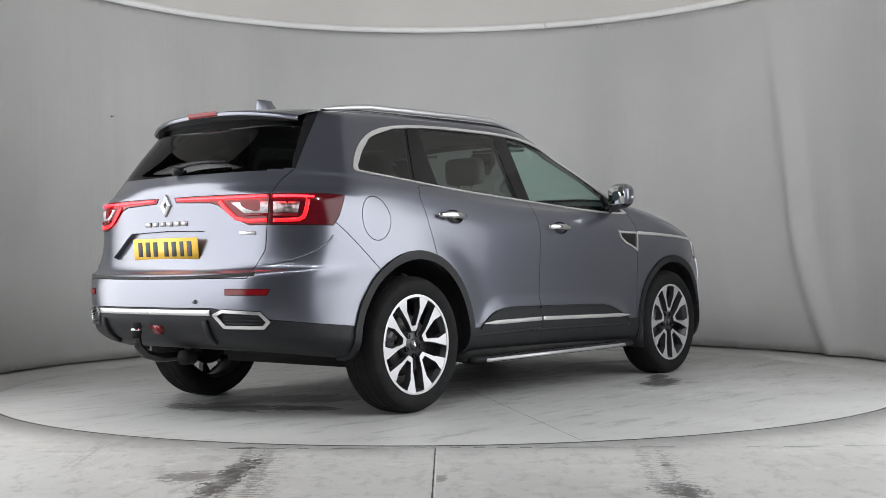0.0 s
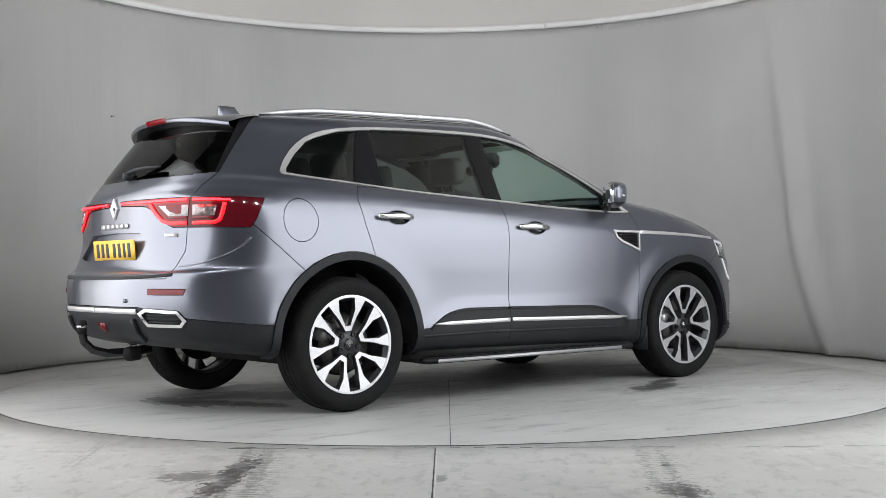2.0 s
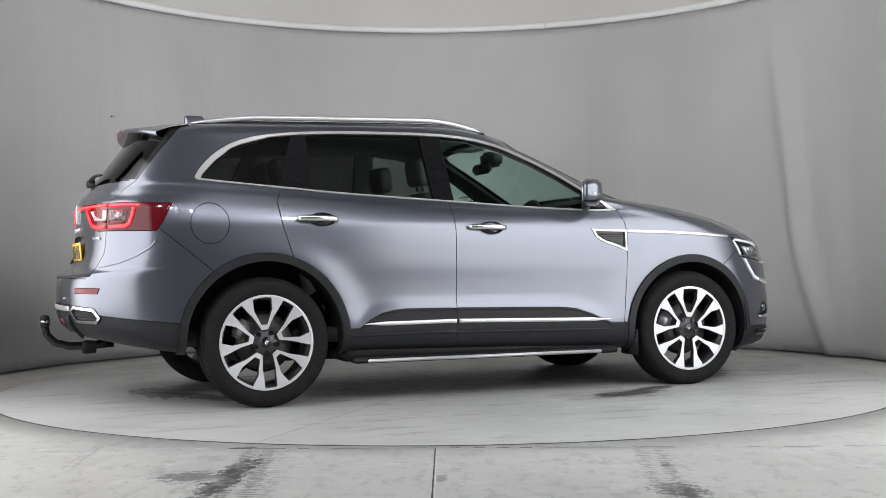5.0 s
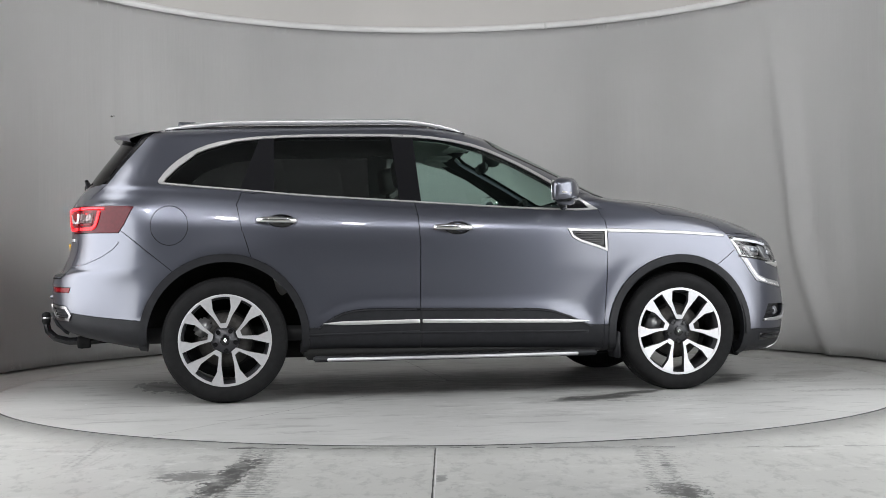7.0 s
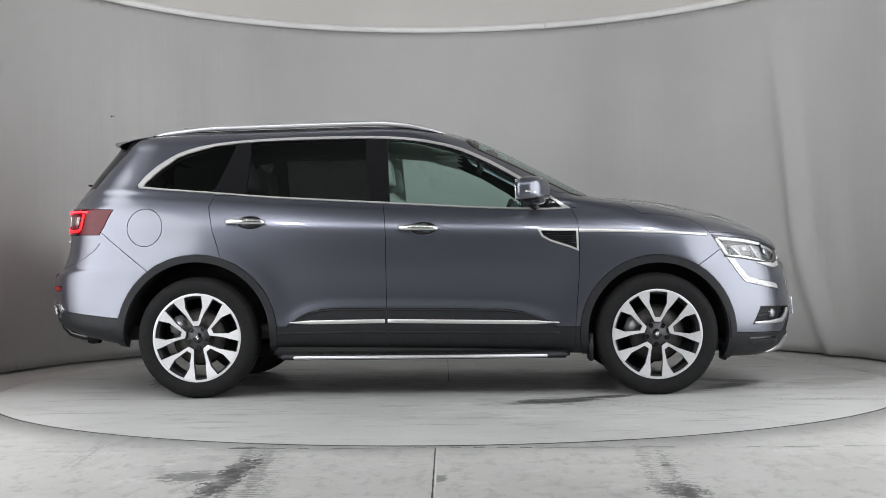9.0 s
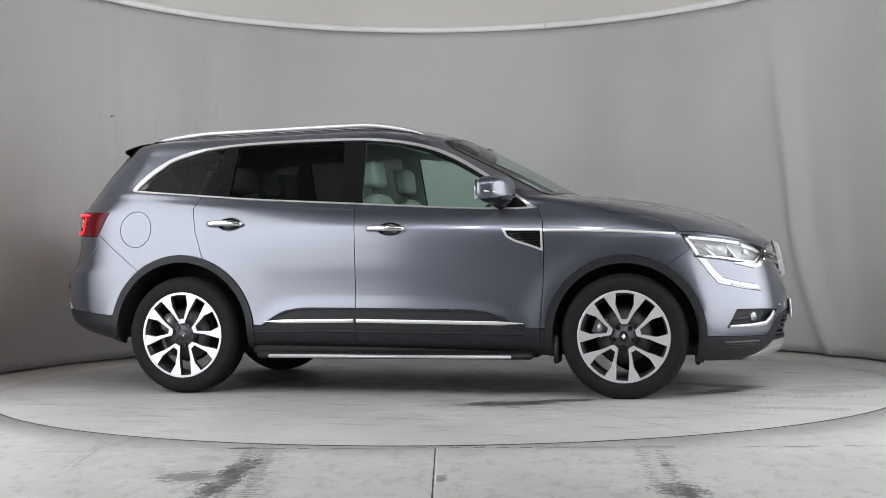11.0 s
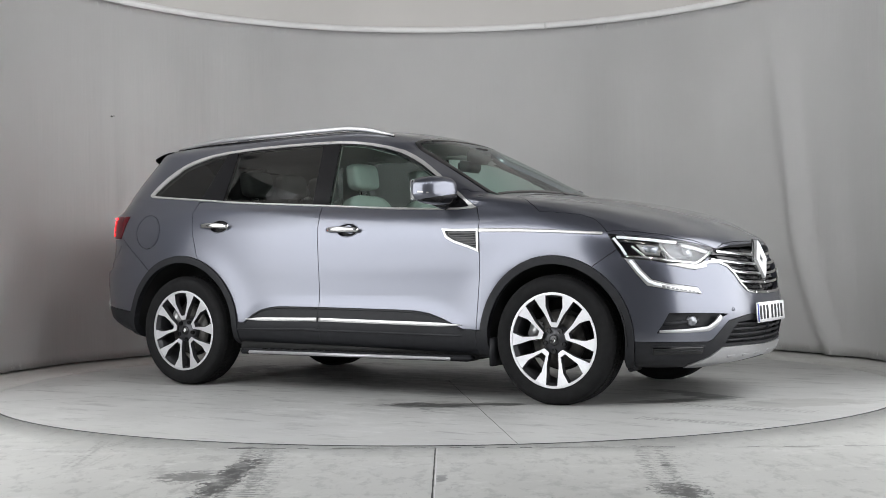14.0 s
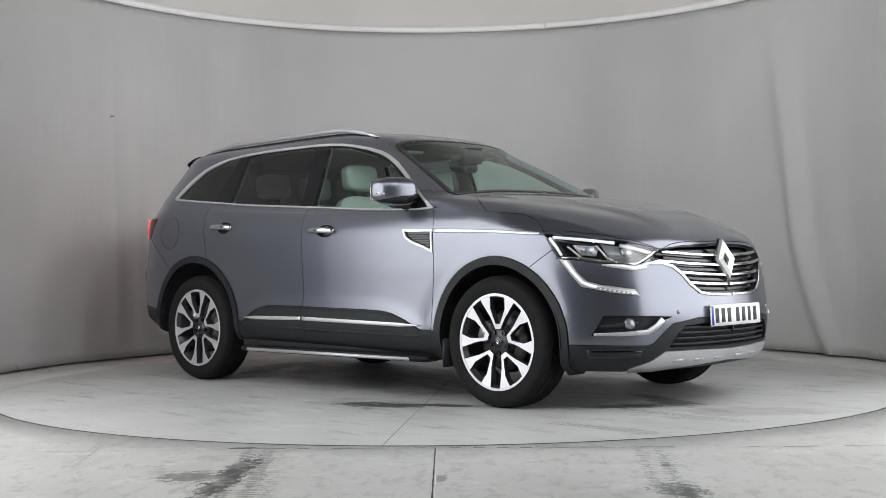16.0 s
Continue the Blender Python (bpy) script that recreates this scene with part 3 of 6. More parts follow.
ROWS = [
    #    zr    zb    zm    zf    xr     xf    w     lr    lf
    Row(0.36, 0.30, 0.27, 0.20, -0.78, 3.44, 0.80, 0.55, 0.60),
    Row(0.40, 0.34, 0.30, 0.24, -0.94, 3.57, 0.865, 0.65, 0.72),
    Row(0.46, 0.42, 0.42, 0.36, -1.00, 3.615, 0.895, 0.75, 0.78, 3.0, 2.6),
    Row(0.55, 0.54, 0.54, 0.50, -1.03, 3.63, 0.893, 0.78, 0.80, 3.0, 2.6),
    Row(0.66, 0.66, 0.66, 0.62, -1.035, 3.615, 0.896, 0.78, 0.80, 3.0, 2.6),
    Row(0.735, 0.76, 0.76, 0.73, -1.02, 3.595, 0.902, 0.75, 0.80, 3.0, 2.6),
    Row(0.77, 0.80, 0.82, 0.80, -0.975, 3.57, 0.905, 0.72, 0.80, 3.0, 2.6),
    Row(0.88, 0.90, 0.92, 0.882, -0.928, 3.53, 0.909, 0.66, 0.78, 3.0, 2.6),
    Row(1.00, 1.00, 0.98, 0.933, -0.915, 3.46, 0.905, 0.62, 0.75, 3.0, 2.6),
    Row(1.12, 1.10, 1.04, 1.010, -0.912, 3.30, 0.885, 0.60, 0.72, 3.0, 2.6),
    Row(1.18, 1.17, 1.085, 1.070, -0.897, 3.08, 0.86, 0.60, 0.66, 2.6, 2.8),
    Row(1.23, 1.21, 1.11, 1.130, -0.857, 2.78, 0.84, 0.60, 0.56, 2.7, 3.0),
    Row(1.265, 1.235, 1.13, 1.182, -0.825, 2.41, 0.828, 0.58, 0.34, 2.8, 2.6),
    Row(1.30, 1.27, 1.18, 1.222, -0.802, 2.318, 0.805, 0.58, 0.34, 2.9, 2.6),
    Row(1.40, 1.37, 1.32, 1.36, -0.728, 2.072, 0.748, 0.54, 0.40, 3.0, 2.6),
    Row(1.50, 1.48, 1.46, 1.49, -0.652, 1.828, 0.690, 0.50, 0.46, 3.0, 2.6),
    Row(1.55, 1.555, 1.56, 1.56, -0.62, 1.67, 0.650, 0.48, 0.50, 3.0, 2.6),
    Row(1.57, 1.593, 1.605, 1.60, -0.59, 1.55, 0.600, 0.45, 0.52, 3.0, 2.6),
    Row(1.58, 1.615, 1.63, 1.615, -0.56, 1.49, 0.50, 0.42, 0.52, 3.0, 2.6),
    Row(1.585, 1.628, 1.645, 1.62, -0.54, 1.46, 0.30, 0.40, 0.52, 3.0, 2.6),
    Row(1.59, 1.635, 1.652, 1.625, -0.53, 1.44, 0.002, 0.40, 0.52, 3.0, 2.6),
]


# The upper edge of the flare above the door cladding.
FLARE = [(0.45, 0.42), (0.56, 0.50), (0.66, 0.553), (0.80, 0.578), (1.70, 0.565), (1.90, 0.55), (2.06, 0.50), (2.20, 0.42)]


def body_grid():
    keys = [r.v for r in ROWS]
    fine = []
    sub = 4
    for i in range(len(keys) - 1):
        p0, p1, p2, p3 = keys[max(i - 1, 0)], keys[i], keys[i + 1], keys[min(i + 2, len(keys) - 1)]
        for k in range(sub if i < len(keys) - 2 else sub + 1):
            t = k / sub
            row = []
            for a, b, c, d in zip(p0, p1, p2, p3):
                m1 = 0 if (b - a) * (c - b) <= 0 else min(abs(c - a) / 2, 2 * abs(b - a), 2 * abs(c - b)) * (1 if c > b else -1)
                m2 = 0 if (c - b) * (d - c) <= 0 else min(abs(d - b) / 2, 2 * abs(c - b), 2 * abs(d - c)) * (1 if d > c else -1)
                row.append(b * (1 + 2 * t) * (1 - t) ** 2 + m1 * t * (1 - t) ** 2 + c * t * t * (3 - 2 * t) + m2 * t * t * (t - 1))
            fine.append(contour(row))
    for row in fine:
        for p in row:
            if p.y < -0.6 and p.z < 1.05:
                for wx, wz in ((0.0, 0.37), (2.71, 0.36)):
                    d = math.hypot(p.x - wx, p.z - wz)
                    p.y -= 0.012 * math.exp(-((d - 0.47) / 0.09) ** 2)
            if p.y < -0.6 and 0.45 < p.x < 2.2 and p.z < 0.75:
                top = spline(FLARE, p.x)
                t = min(1, max(0, (top - p.z) / 0.045))
                p.y -= 0.011 * t * t * (3 - 2 * t) * min(1, (p.x - 0.45) / 0.15, (2.2 - p.x) / 0.15)
            if p.x > 2.35 and p.z > 0.9 and p.y > -0.8:
                edge = 0.56 - 0.24 * (p.x - 2.4)
                t = min(1, max(0, (edge - abs(p.y)) / 0.06 + 0.5))
                fade = min(1, max(0, (p.x - 2.35) / 0.25)) * min(1, max(0, (3.5 - p.x) / 0.3))
                p.z += 0.015 * t * t * (3 - 2 * t) * fade
    bm = bmesh.new()
    grid = [[bm.verts.new(p) for p in row] for row in fine]
    for p, q in zip(grid, grid[1:]):
        for i in range(len(p) - 1):
            bm.faces.new((p[i], p[i + 1], q[i + 1], q[i]))
    return bm


half = body_grid()
half.normal_update()
SKIN = BVHTree.FromBMesh(half)
R2 = math.sqrt(0.5)

# The ways in which outlines are laid on the skin: 2D place of a point, and a ray for a 2D place.
VIEWS = {
    "side": (lambda p: (p.x, p.z), lambda a, b: (Vector((a, -3, b)), Vector((0, 1, 0)))),
    "rear": (lambda p: ((p.x - p.y) * R2, p.z), lambda a, b: (Vector((a * R2 - 4 * R2, -a * R2 - 4 * R2, b)), Vector((R2, R2, 0)))),
    "front": (lambda p: ((p.x + p.y) * R2, p.z), lambda a, b: (Vector((a * R2 + 4 * R2, a * R2 - 4 * R2, b)), Vector((-R2, R2, 0)))),
    "back": (lambda p: (p.y, p.z), lambda a, b: (Vector((-4, a, b)), Vector((1, 0, 0)))),
    "nose": (lambda p: (p.y, p.z), lambda a, b: (Vector((7, a, b)), Vector((-1, 0, 0)))),
    "top": (lambda p: (p.x, p.y), lambda a, b: (Vector((a, b, 4)), Vector((0, 0, -1)))),
}


def on_skin(view, a, b, lift=0.0):
    """The place on the right half of the skin, and its normal."""
    o, d = VIEWS[view][1](a, b)
    if view in ("back", "nose") and a > -0.004:
        o.y = -0.004
    hit, n, _, _ = SKIN.ray_cast(o, d)
    if hit is None:
        hit, n, _, _ = SKIN.find_nearest(o + d * 3)
    if view in ("back", "nose"):
        hit.y = a if a < 0 else min(a, 0.004)
    return hit + n * lift, n


def cut(poly, view, where, closed=True):
    """Cut the skin along an outline, through faces that lie where it says."""
    flat = VIEWS[view][0]
    segs = list(zip(poly, poly[1:])) + ([(poly[-1], poly[0])] if closed else [])
    for a, b in segs:
        lo = (min(a[0], b[0]) - 0.002, min(a[1], b[1]) - 0.002)
        hi = (max(a[0], b[0]) + 0.002, max(a[1], b[1]) + 0.002)
        faces = []
        for f in half.faces:
            c = f.calc_center_median()
            if not where(c):
                continue
            q = [flat(v.co) for v in f.verts]
            if max(u[0] for u in q) < lo[0] or min(u[0] for u in q) > hi[0] or max(u[1] for u in q) < lo[1] or min(u[1] for u in q) > hi[1]:
                continue
            faces.append(f)
        if not faces:
            continue
        o0, d = VIEWS[view][1](*a)
        o1, _ = VIEWS[view][1](*b)
        n = (o1 - o0).cross(d).normalized()
        geom = set(faces)
        for f in faces:
            geom.update(f.edges)
            geom.update(f.verts)
        bmesh.ops.bisect_plane(half, geom=list(geom), dist=2e-4, plane_co=o0, plane_no=n)


def inside(poly, p):
    x, y = p
    odd = False
    for (x0, y0), (x1, y1) in zip(poly, poly[1:] + poly[:1]):
        if (y0 > y) != (y1 > y) and x < (x1 - x0) * (y - y0) / (y1 - y0) + x0:
            odd = not odd
    return odd


def offset(poly, d):
    """The outline moved inwards by d (counter-clockwise outlines)."""
    out = []
    n = len(poly)
    area2 = sum(poly[i][0] * poly[(i + 1) % n][1] - poly[(i + 1) % n][0] * poly[i][1] for i in range(n))
    s = 1 if area2 > 0 else -1
    for i in range(n):
        a, b, c = Vector(poly[i - 1]), Vector(poly[i]), Vector(poly[(i + 1) % n])
        u, w = (b - a).normalized(), (c - b).normalized()
        n1, n2 = Vector((-u.y, u.x)) * s, Vector((-w.y, w.x)) * s
        m = (n1 + n2).normalized()
        k = d / max(0.45, m.dot(n1))
        out.append((b.x + m.x * k, b.y + m.y * k))
    return out


# Outlines of the panels, in metres on the car.
DLO = [(-0.372, 1.262), (-0.362, 1.285), (-0.323, 1.338), (-0.245, 1.411), (-0.133, 1.478), (0.016, 1.521), (0.25, 1.548), (0.587, 1.561),
       (1.064, 1.562), (1.303, 1.543), (1.542, 1.494), (1.709, 1.421), (1.874, 1.325), (1.99, 1.246), (2.102, 1.172), (2.216, 1.096),
       (2.14, 1.088), (1.925, 1.092), (1.589, 1.109), (1.105, 1.141), (0.756, 1.162), (0.424, 1.183), (0.104, 1.212), (-0.345, 1.249)]


def rounded(poly, keep=()):
    """Corners cut once, so that the outline bends smoothly."""
    out = []
    for i, p in enumerate(poly):
        a, b = poly[i - 1], poly[(i + 1) % len(poly)]
        if i in keep:
            out.append(p)
        else:
            out += [(p[0] * 0.75 + a[0] * 0.25, p[1] * 0.75 + a[1] * 0.25), (p[0] * 0.75 + b[0] * 0.25, p[1] * 0.75 + b[1] * 0.25)]
    return out


DLO = rounded(DLO, (15,))
DLO_IN = offset(DLO, 0.016)
BELT = [(-0.345, 1.249), (0.104, 1.212), (0.424, 1.183), (0.756, 1.162), (1.105, 1.141), (1.589, 1.109), (1.925, 1.092), (2.14, 1.088)]
DLO_IN = [(x, z - 0.006 if z < spline(BELT, x) + 0.03 else z) for x, z in DLO_IN]
DLO_IN = [(2.160, 1.104) if x > 2.15 else (x, z) for x, z in DLO_IN]
DLO_IN = [(x + (0.016 if x < -0.2 else 0), z - (0.008 if x < 0.0 and z > 1.3 else 0)) for x, z in DLO_IN]
Q_LINE = [(0.258, 1.60), (0.104, 1.212), (0.072, 1.131), (0.097, 1.0), (0.153, 0.82), (0.30, 0.62), (0.44, 0.42), (0.445, 0.24)]
B_LINE = [(1.058, 1.60), (1.105, 1.142), (1.118, 1.05), (1.124, 0.94), (1.124, 0.24)]
F_LINE = [(2.216, 1.094), (2.250, 1.02), (2.260, 0.90), (2.255, 0.70), (2.232, 0.42), (2.225, 0.24)]
PANE_Q = [(-0.6, 1.2), (-0.6, 1.6), (0.235, 1.6), (0.085, 1.2)]
PANE_R = [(0.285, 1.16), (0.295, 1.6), (0.985, 1.6), (1.022, 1.13)]
PANE_F = [(1.150, 1.08), (1.118, 1.6), (2.0, 1.6), (2.0, 1.08)]
TOPTRIM = [(-1, 1.0), (-1, 1.54), (0.3, 1.533), (1.03, 1.545), (1.30, 1.522), (1.53, 1.472), (1.70, 1.397), (1.86, 1.302), (2.05, 1.17), (2.05, 1.0)]
CLAD_TOP = [(0.530, 0.420), (0.575, 0.452), (0.62, 0.481), (0.67, 0.503), (0.73, 0.517), (0.81, 0.524), (1.10, 0.522), (1.70, 0.512), (1.83, 0.507), (1.92, 0.493), (2.02, 0.459), (2.144, 0.404)]
CLAD = [(0.36, 0.15), (0.40, 0.418), *CLAD_TOP, (2.40, 0.398), (2.40, 0.15)]
BONNET = [(2.375, 0.05), (2.395, -0.30), (2.385, -0.55), (2.39, -0.69), (2.46, -0.752), (2.54, -0.82), (2.62, -0.862), (2.74, -0.850), (2.86, -0.832), (2.93, -0.835),
          (2.985, -0.855), (3.02, -0.872), (3.10, -0.838), (3.22, -0.777), (3.35, -0.68), (3.44, -0.57), (3.49, -0.49), (3.515, -0.30), (3.53, -0.11), (3.525, 0.05)]
SCREEN = [(1.64, 0.05), (1.64, -0.20), (1.625, -0.40), (1.60, -0.535), (1.62, -0.553), (1.95, -0.655), (2.23, -0.735), (2.285, -0.735), (2.33, -0.55), (2.355, -0.30), (2.365, 0.05)]
LAMP = [(-0.60, 1.132), (-0.085, 1.131), (0.131, 1.131), (0.262, 1.124), (0.235, 1.027), (0.205, 0.975), (-0.206, 0.981), (-0.283, 1.019), (-0.360, 1.082), (-0.40, 1.096), (-0.59, 1.106)]
TAILGATE = [(-0.75, 0.722), (-0.216, 0.722), (-0.168, 0.786), (-0.125, 0.86), (-0.117, 0.975), (-0.10, 1.131), (-0.05, 1.20), (0.02, 1.262), (0.075, 1.42), (0.14, 1.585), (-0.75, 1.62)]
REARGLASS = [(-0.75, 1.255), (-0.40, 1.25), (-0.20, 1.252), (0.0, 1.268), (0.035, 1.42), (0.07, 1.556), (-0.75, 1.59)]
RECESS = [(-0.75, 0.966), (-0.436, 0.956), (-0.40, 0.925), (-0.356, 0.870), (-0.328, 0.835), (-0.40, 0.822), (-0.75, 0.80)]
BUMPER_R = [(-0.585, 1.0), (-0.20, 0.68), (-0.2, 0.2)]
REFL = [(-0.322, 0.671), (-0.104, 0.669), (-0.120, 0.640), (-0.322, 0.642)]
HEX = [(-0.385, 0.548), (-0.335, 0.574), (-0.149, 0.562), (-0.101, 0.512), (-0.131, 0.478), (-0.325, 0.482)]
HEX_IN = offset(HEX, 0.017)
BLACK_R = [(-0.75, 0.578), (-0.388, 0.578), (-0.091, 0.521), (0.305, 0.478), (0.60, 0.44), (0.6, 0.1), (-0.75, 0.1)]
HEAD = [(1.521, 0.928), (1.70, 0.912), (1.883, 0.891), (2.0, 0.868), (2.117, 0.843), (2.101, 0.830), (2.05, 0.795), (1.980, 0.757), (1.809, 0.775), (1.70, 0.792), (1.583, 0.806), (1.55, 0.86)]
DRL = [(1.590, 0.796), (1.637, 0.790), (1.672, 0.735), (1.720, 0.684), (1.80, 0.662), (1.967, 0.638), (1.991, 0.603), (1.85, 0.620), (1.696, 0.651), (1.645, 0.712)]
GRILLE = [(2.56, 0.876), (2.42, 0.868), (2.25, 0.860), (2.125, 0.843), (2.105, 0.829), (2.055, 0.793), (2.06, 0.778), (2.12, 0.775), (2.185, 0.755), (2.228, 0.722), (2.283, 0.662), (2.34, 0.620), (2.41, 0.607), (2.56, 0.605)]
FOG = [(1.739, 0.400), (1.770, 0.445), (1.802, 0.503), (2.0, 0.500), (2.165, 0.492), (2.116, 0.478), (2.075, 0.435), (2.029, 0.408), (1.90, 0.402)]
BLACK_F = [(1.50, 0.357), (2.03, 0.347), (2.06, 0.358), (2.13, 0.425), (2.169, 0.456), (2.322, 0.482), (2.56, 0.482), (2.56, 0.05), (1.50, 0.05)]
INTAKE = [(2.150, 0.335), (2.20, 0.405), (2.244, 0.444), (2.36, 0.450), (2.56, 0.450), (2.56, 0.325)]
SKID = [(1.935, 0.225), (2.050, 0.268), (2.127, 0.315), (2.30, 0.315), (2.56, 0.305), (2.56, 0.245), (2.35, 0.235), (2.189, 0.222), (2.05, 0.20), (1.95, 0.19)]
VENT = [(2.012, 0.980), (2.10, 0.976), (2.252, 0.974), (2.256, 0.842), (2.19, 0.868), (2.09, 0.900), (2.04, 0.928)]
FUEL = [(-0.304 + 0.104 * math.cos(a), 1.014 + 0.112 * math.sin(a)) for a in np.linspace(0, 2 * math.pi, 36, endpoint=False)]
ARCHES = ((0.0, 0.372, 0.435, 0.478), (2.712, 0.362, 0.410, 0.455))


def circle(x, z, r, n=40):
    return [(x + r * math.cos(a), z + r * math.sin(a)) for a in np.linspace(-0.5, math.pi + 0.5, n)]


flank = lambda c: c.y < -0.45
low_flank = lambda c: c.y < -0.55 and c.z < 1.2
rear_end = lambda c: c.x < 0.1
front_end = lambda c: c.x > 2.4
above = lambda c: c.x > 1.3 and c.z > 0.85
for p in (DLO, DLO_IN):
    cut(p, "side", lambda c: c.y < -0.45 and c.z > 1.0)
for p in (PANE_Q, PANE_R, PANE_F):
    cut(p, "side", lambda c: c.y < -0.45 and c.z > 1.05)
cut(TOPTRIM, "side", lambda c: c.y < -0.45 and c.z > 1.1, False)
for p in (Q_LINE, B_LINE, F_LINE):
    cut(p, "side", flank, False)
for p in (CLAD, VENT, FUEL):
    cut(p, "side", low_flank)
cut(offset(VENT, 0.013), "side", low_flank)
for x, z, r0, r1 in ARCHES:
    cut(circle(x, z, r0), "side", low_flank, False)
    cut(circle(x, z, r1), "side", low_flank, False)
cut(BUMPER_R, "side", lambda c: c.y < -0.6 and c.x < 0.1 and c.z < 1.05, False)
cut([(3.10, 0.86), (2.93, 0.74)], "side", lambda c: c.y < -0.5 and c.x > 2.7, False)
for p in (LAMP, TAILGATE, REARGLASS, RECESS, REFL, HEX, HEX_IN, BLACK_R):
    cut(p, "rear", rear_end)
for p in (HEAD, DRL, GRILLE, FOG, BLACK_F, INTAKE, SKID):
    cut(p, "front", front_end)
cut(BONNET, "top", lambda c: c.x > 2.3 and c.z > 0.8)
cut(SCREEN, "top", above)


def region(f):
    """Which panel a face of the skin belongs to."""
    c = f.calc_center_median()
    s, r, n, t = (VIEWS[k][0](c) for k in ("side", "rear", "front", "top"))
    if low_flank(c):
        for x, z, r0, r1 in ARCHES:
            d = math.hypot(c.x - x, c.z - z)
            if d < r0:
                return "hole"
            if d < r1:
                return "arch_trim_rear" if x < 1 else "arch_trim_front"
    q_side = c.x < spline([(z, x) for x, z in sorted(Q_LINE, key=lambda k: k[1])], c.z)
    b_side = c.x < spline([(z, x) for x, z in sorted(B_LINE, key=lambda k: k[1])], c.z)
    f_side = c.x < spline([(z, x) for x, z in sorted(F_LINE, key=lambda k: k[1])], c.z)
    which = "quarter" if q_side else "rear_door" if b_side else "front_door" if f_side else "wing"
    if flank(c) and c.z > 1.0 and inside(DLO, s):
        if not inside(DLO_IN, s):
            return "chrome_" + which
        for pane, name in ((PANE_Q, "quarter"), (PANE_R, "rear_door"), (PANE_F, "front_door")):
            if inside(pane, s) and inside(TOPTRIM, s):
                return "glass_" + name
        return "black_" + which
    if rear_end(c):
        if inside(REARGLASS, r):
            return "glass_rear"
        if inside(LAMP, r):
            return "lamp_rear_inner" if inside(TAILGATE, r) else "lamp_rear"
        if inside(REFL, r):
            return "reflector"
        if inside(HEX, r):
            return "hex_grille" if inside(HEX_IN, r) else "hex_chrome"
        if inside(TAILGATE, r):
            return "plate_recess" if inside(RECESS, r) else "tailgate_black" if c.z > spline([(-0.75, 1.255), (-0.2, 1.252), (0.0, 1.262), (0.1, 1.262)], r[0]) else "tailgate"
    if low_flank(c) and inside(FUEL, s):
        return "fuel_flap"
    if low_flank(c) and inside(VENT, s):
        return "vent_grille" if inside(offset(VENT, 0.013), s) else "vent_chrome"
    if low_flank(c) and 0.3 < c.x < 2.5 and inside(CLAD, s):
        return "clad_" + ("quarter" if q_side and c.z > 0.4 else which)
    if above(c) and inside(SCREEN, t):
        return "glass_front"
    if front_end(c):
        for poly, name in ((HEAD, "headlamp"), (GRILLE, "grille"), (DRL, "drl"), (FOG, "fog"), (SKID, "skid"), (INTAKE, "intake"), (BLACK_F, "black_front")):
            if inside(poly, n):
                return name
        if c.z > 0.8 and inside(BONNET, t):
            return "bonnet"
        if c.z < 1.0 and (c.x > 3.10 or c.x > 2.93 + (c.z - 0.74) * 1.417):
            return "bumper_front"
    if rear_end(c) and c.z < 1.0 and (c.y > -0.6 or c.z < 0.68 + (-0.20 - c.x) * 0.831):
        if inside(BLACK_R, r):
            return "black_rear"
        return "bumper_rear"
    if low_flank(c) and 0.05 < c.x < 2.3 and c.z < 1.25 and which in ("rear_door", "front_door"):
        return which
    return "body"


half.normal_update()
REGIONS = {}
for f in half.faces:
    REGIONS.setdefault(region(f), []).append(f)


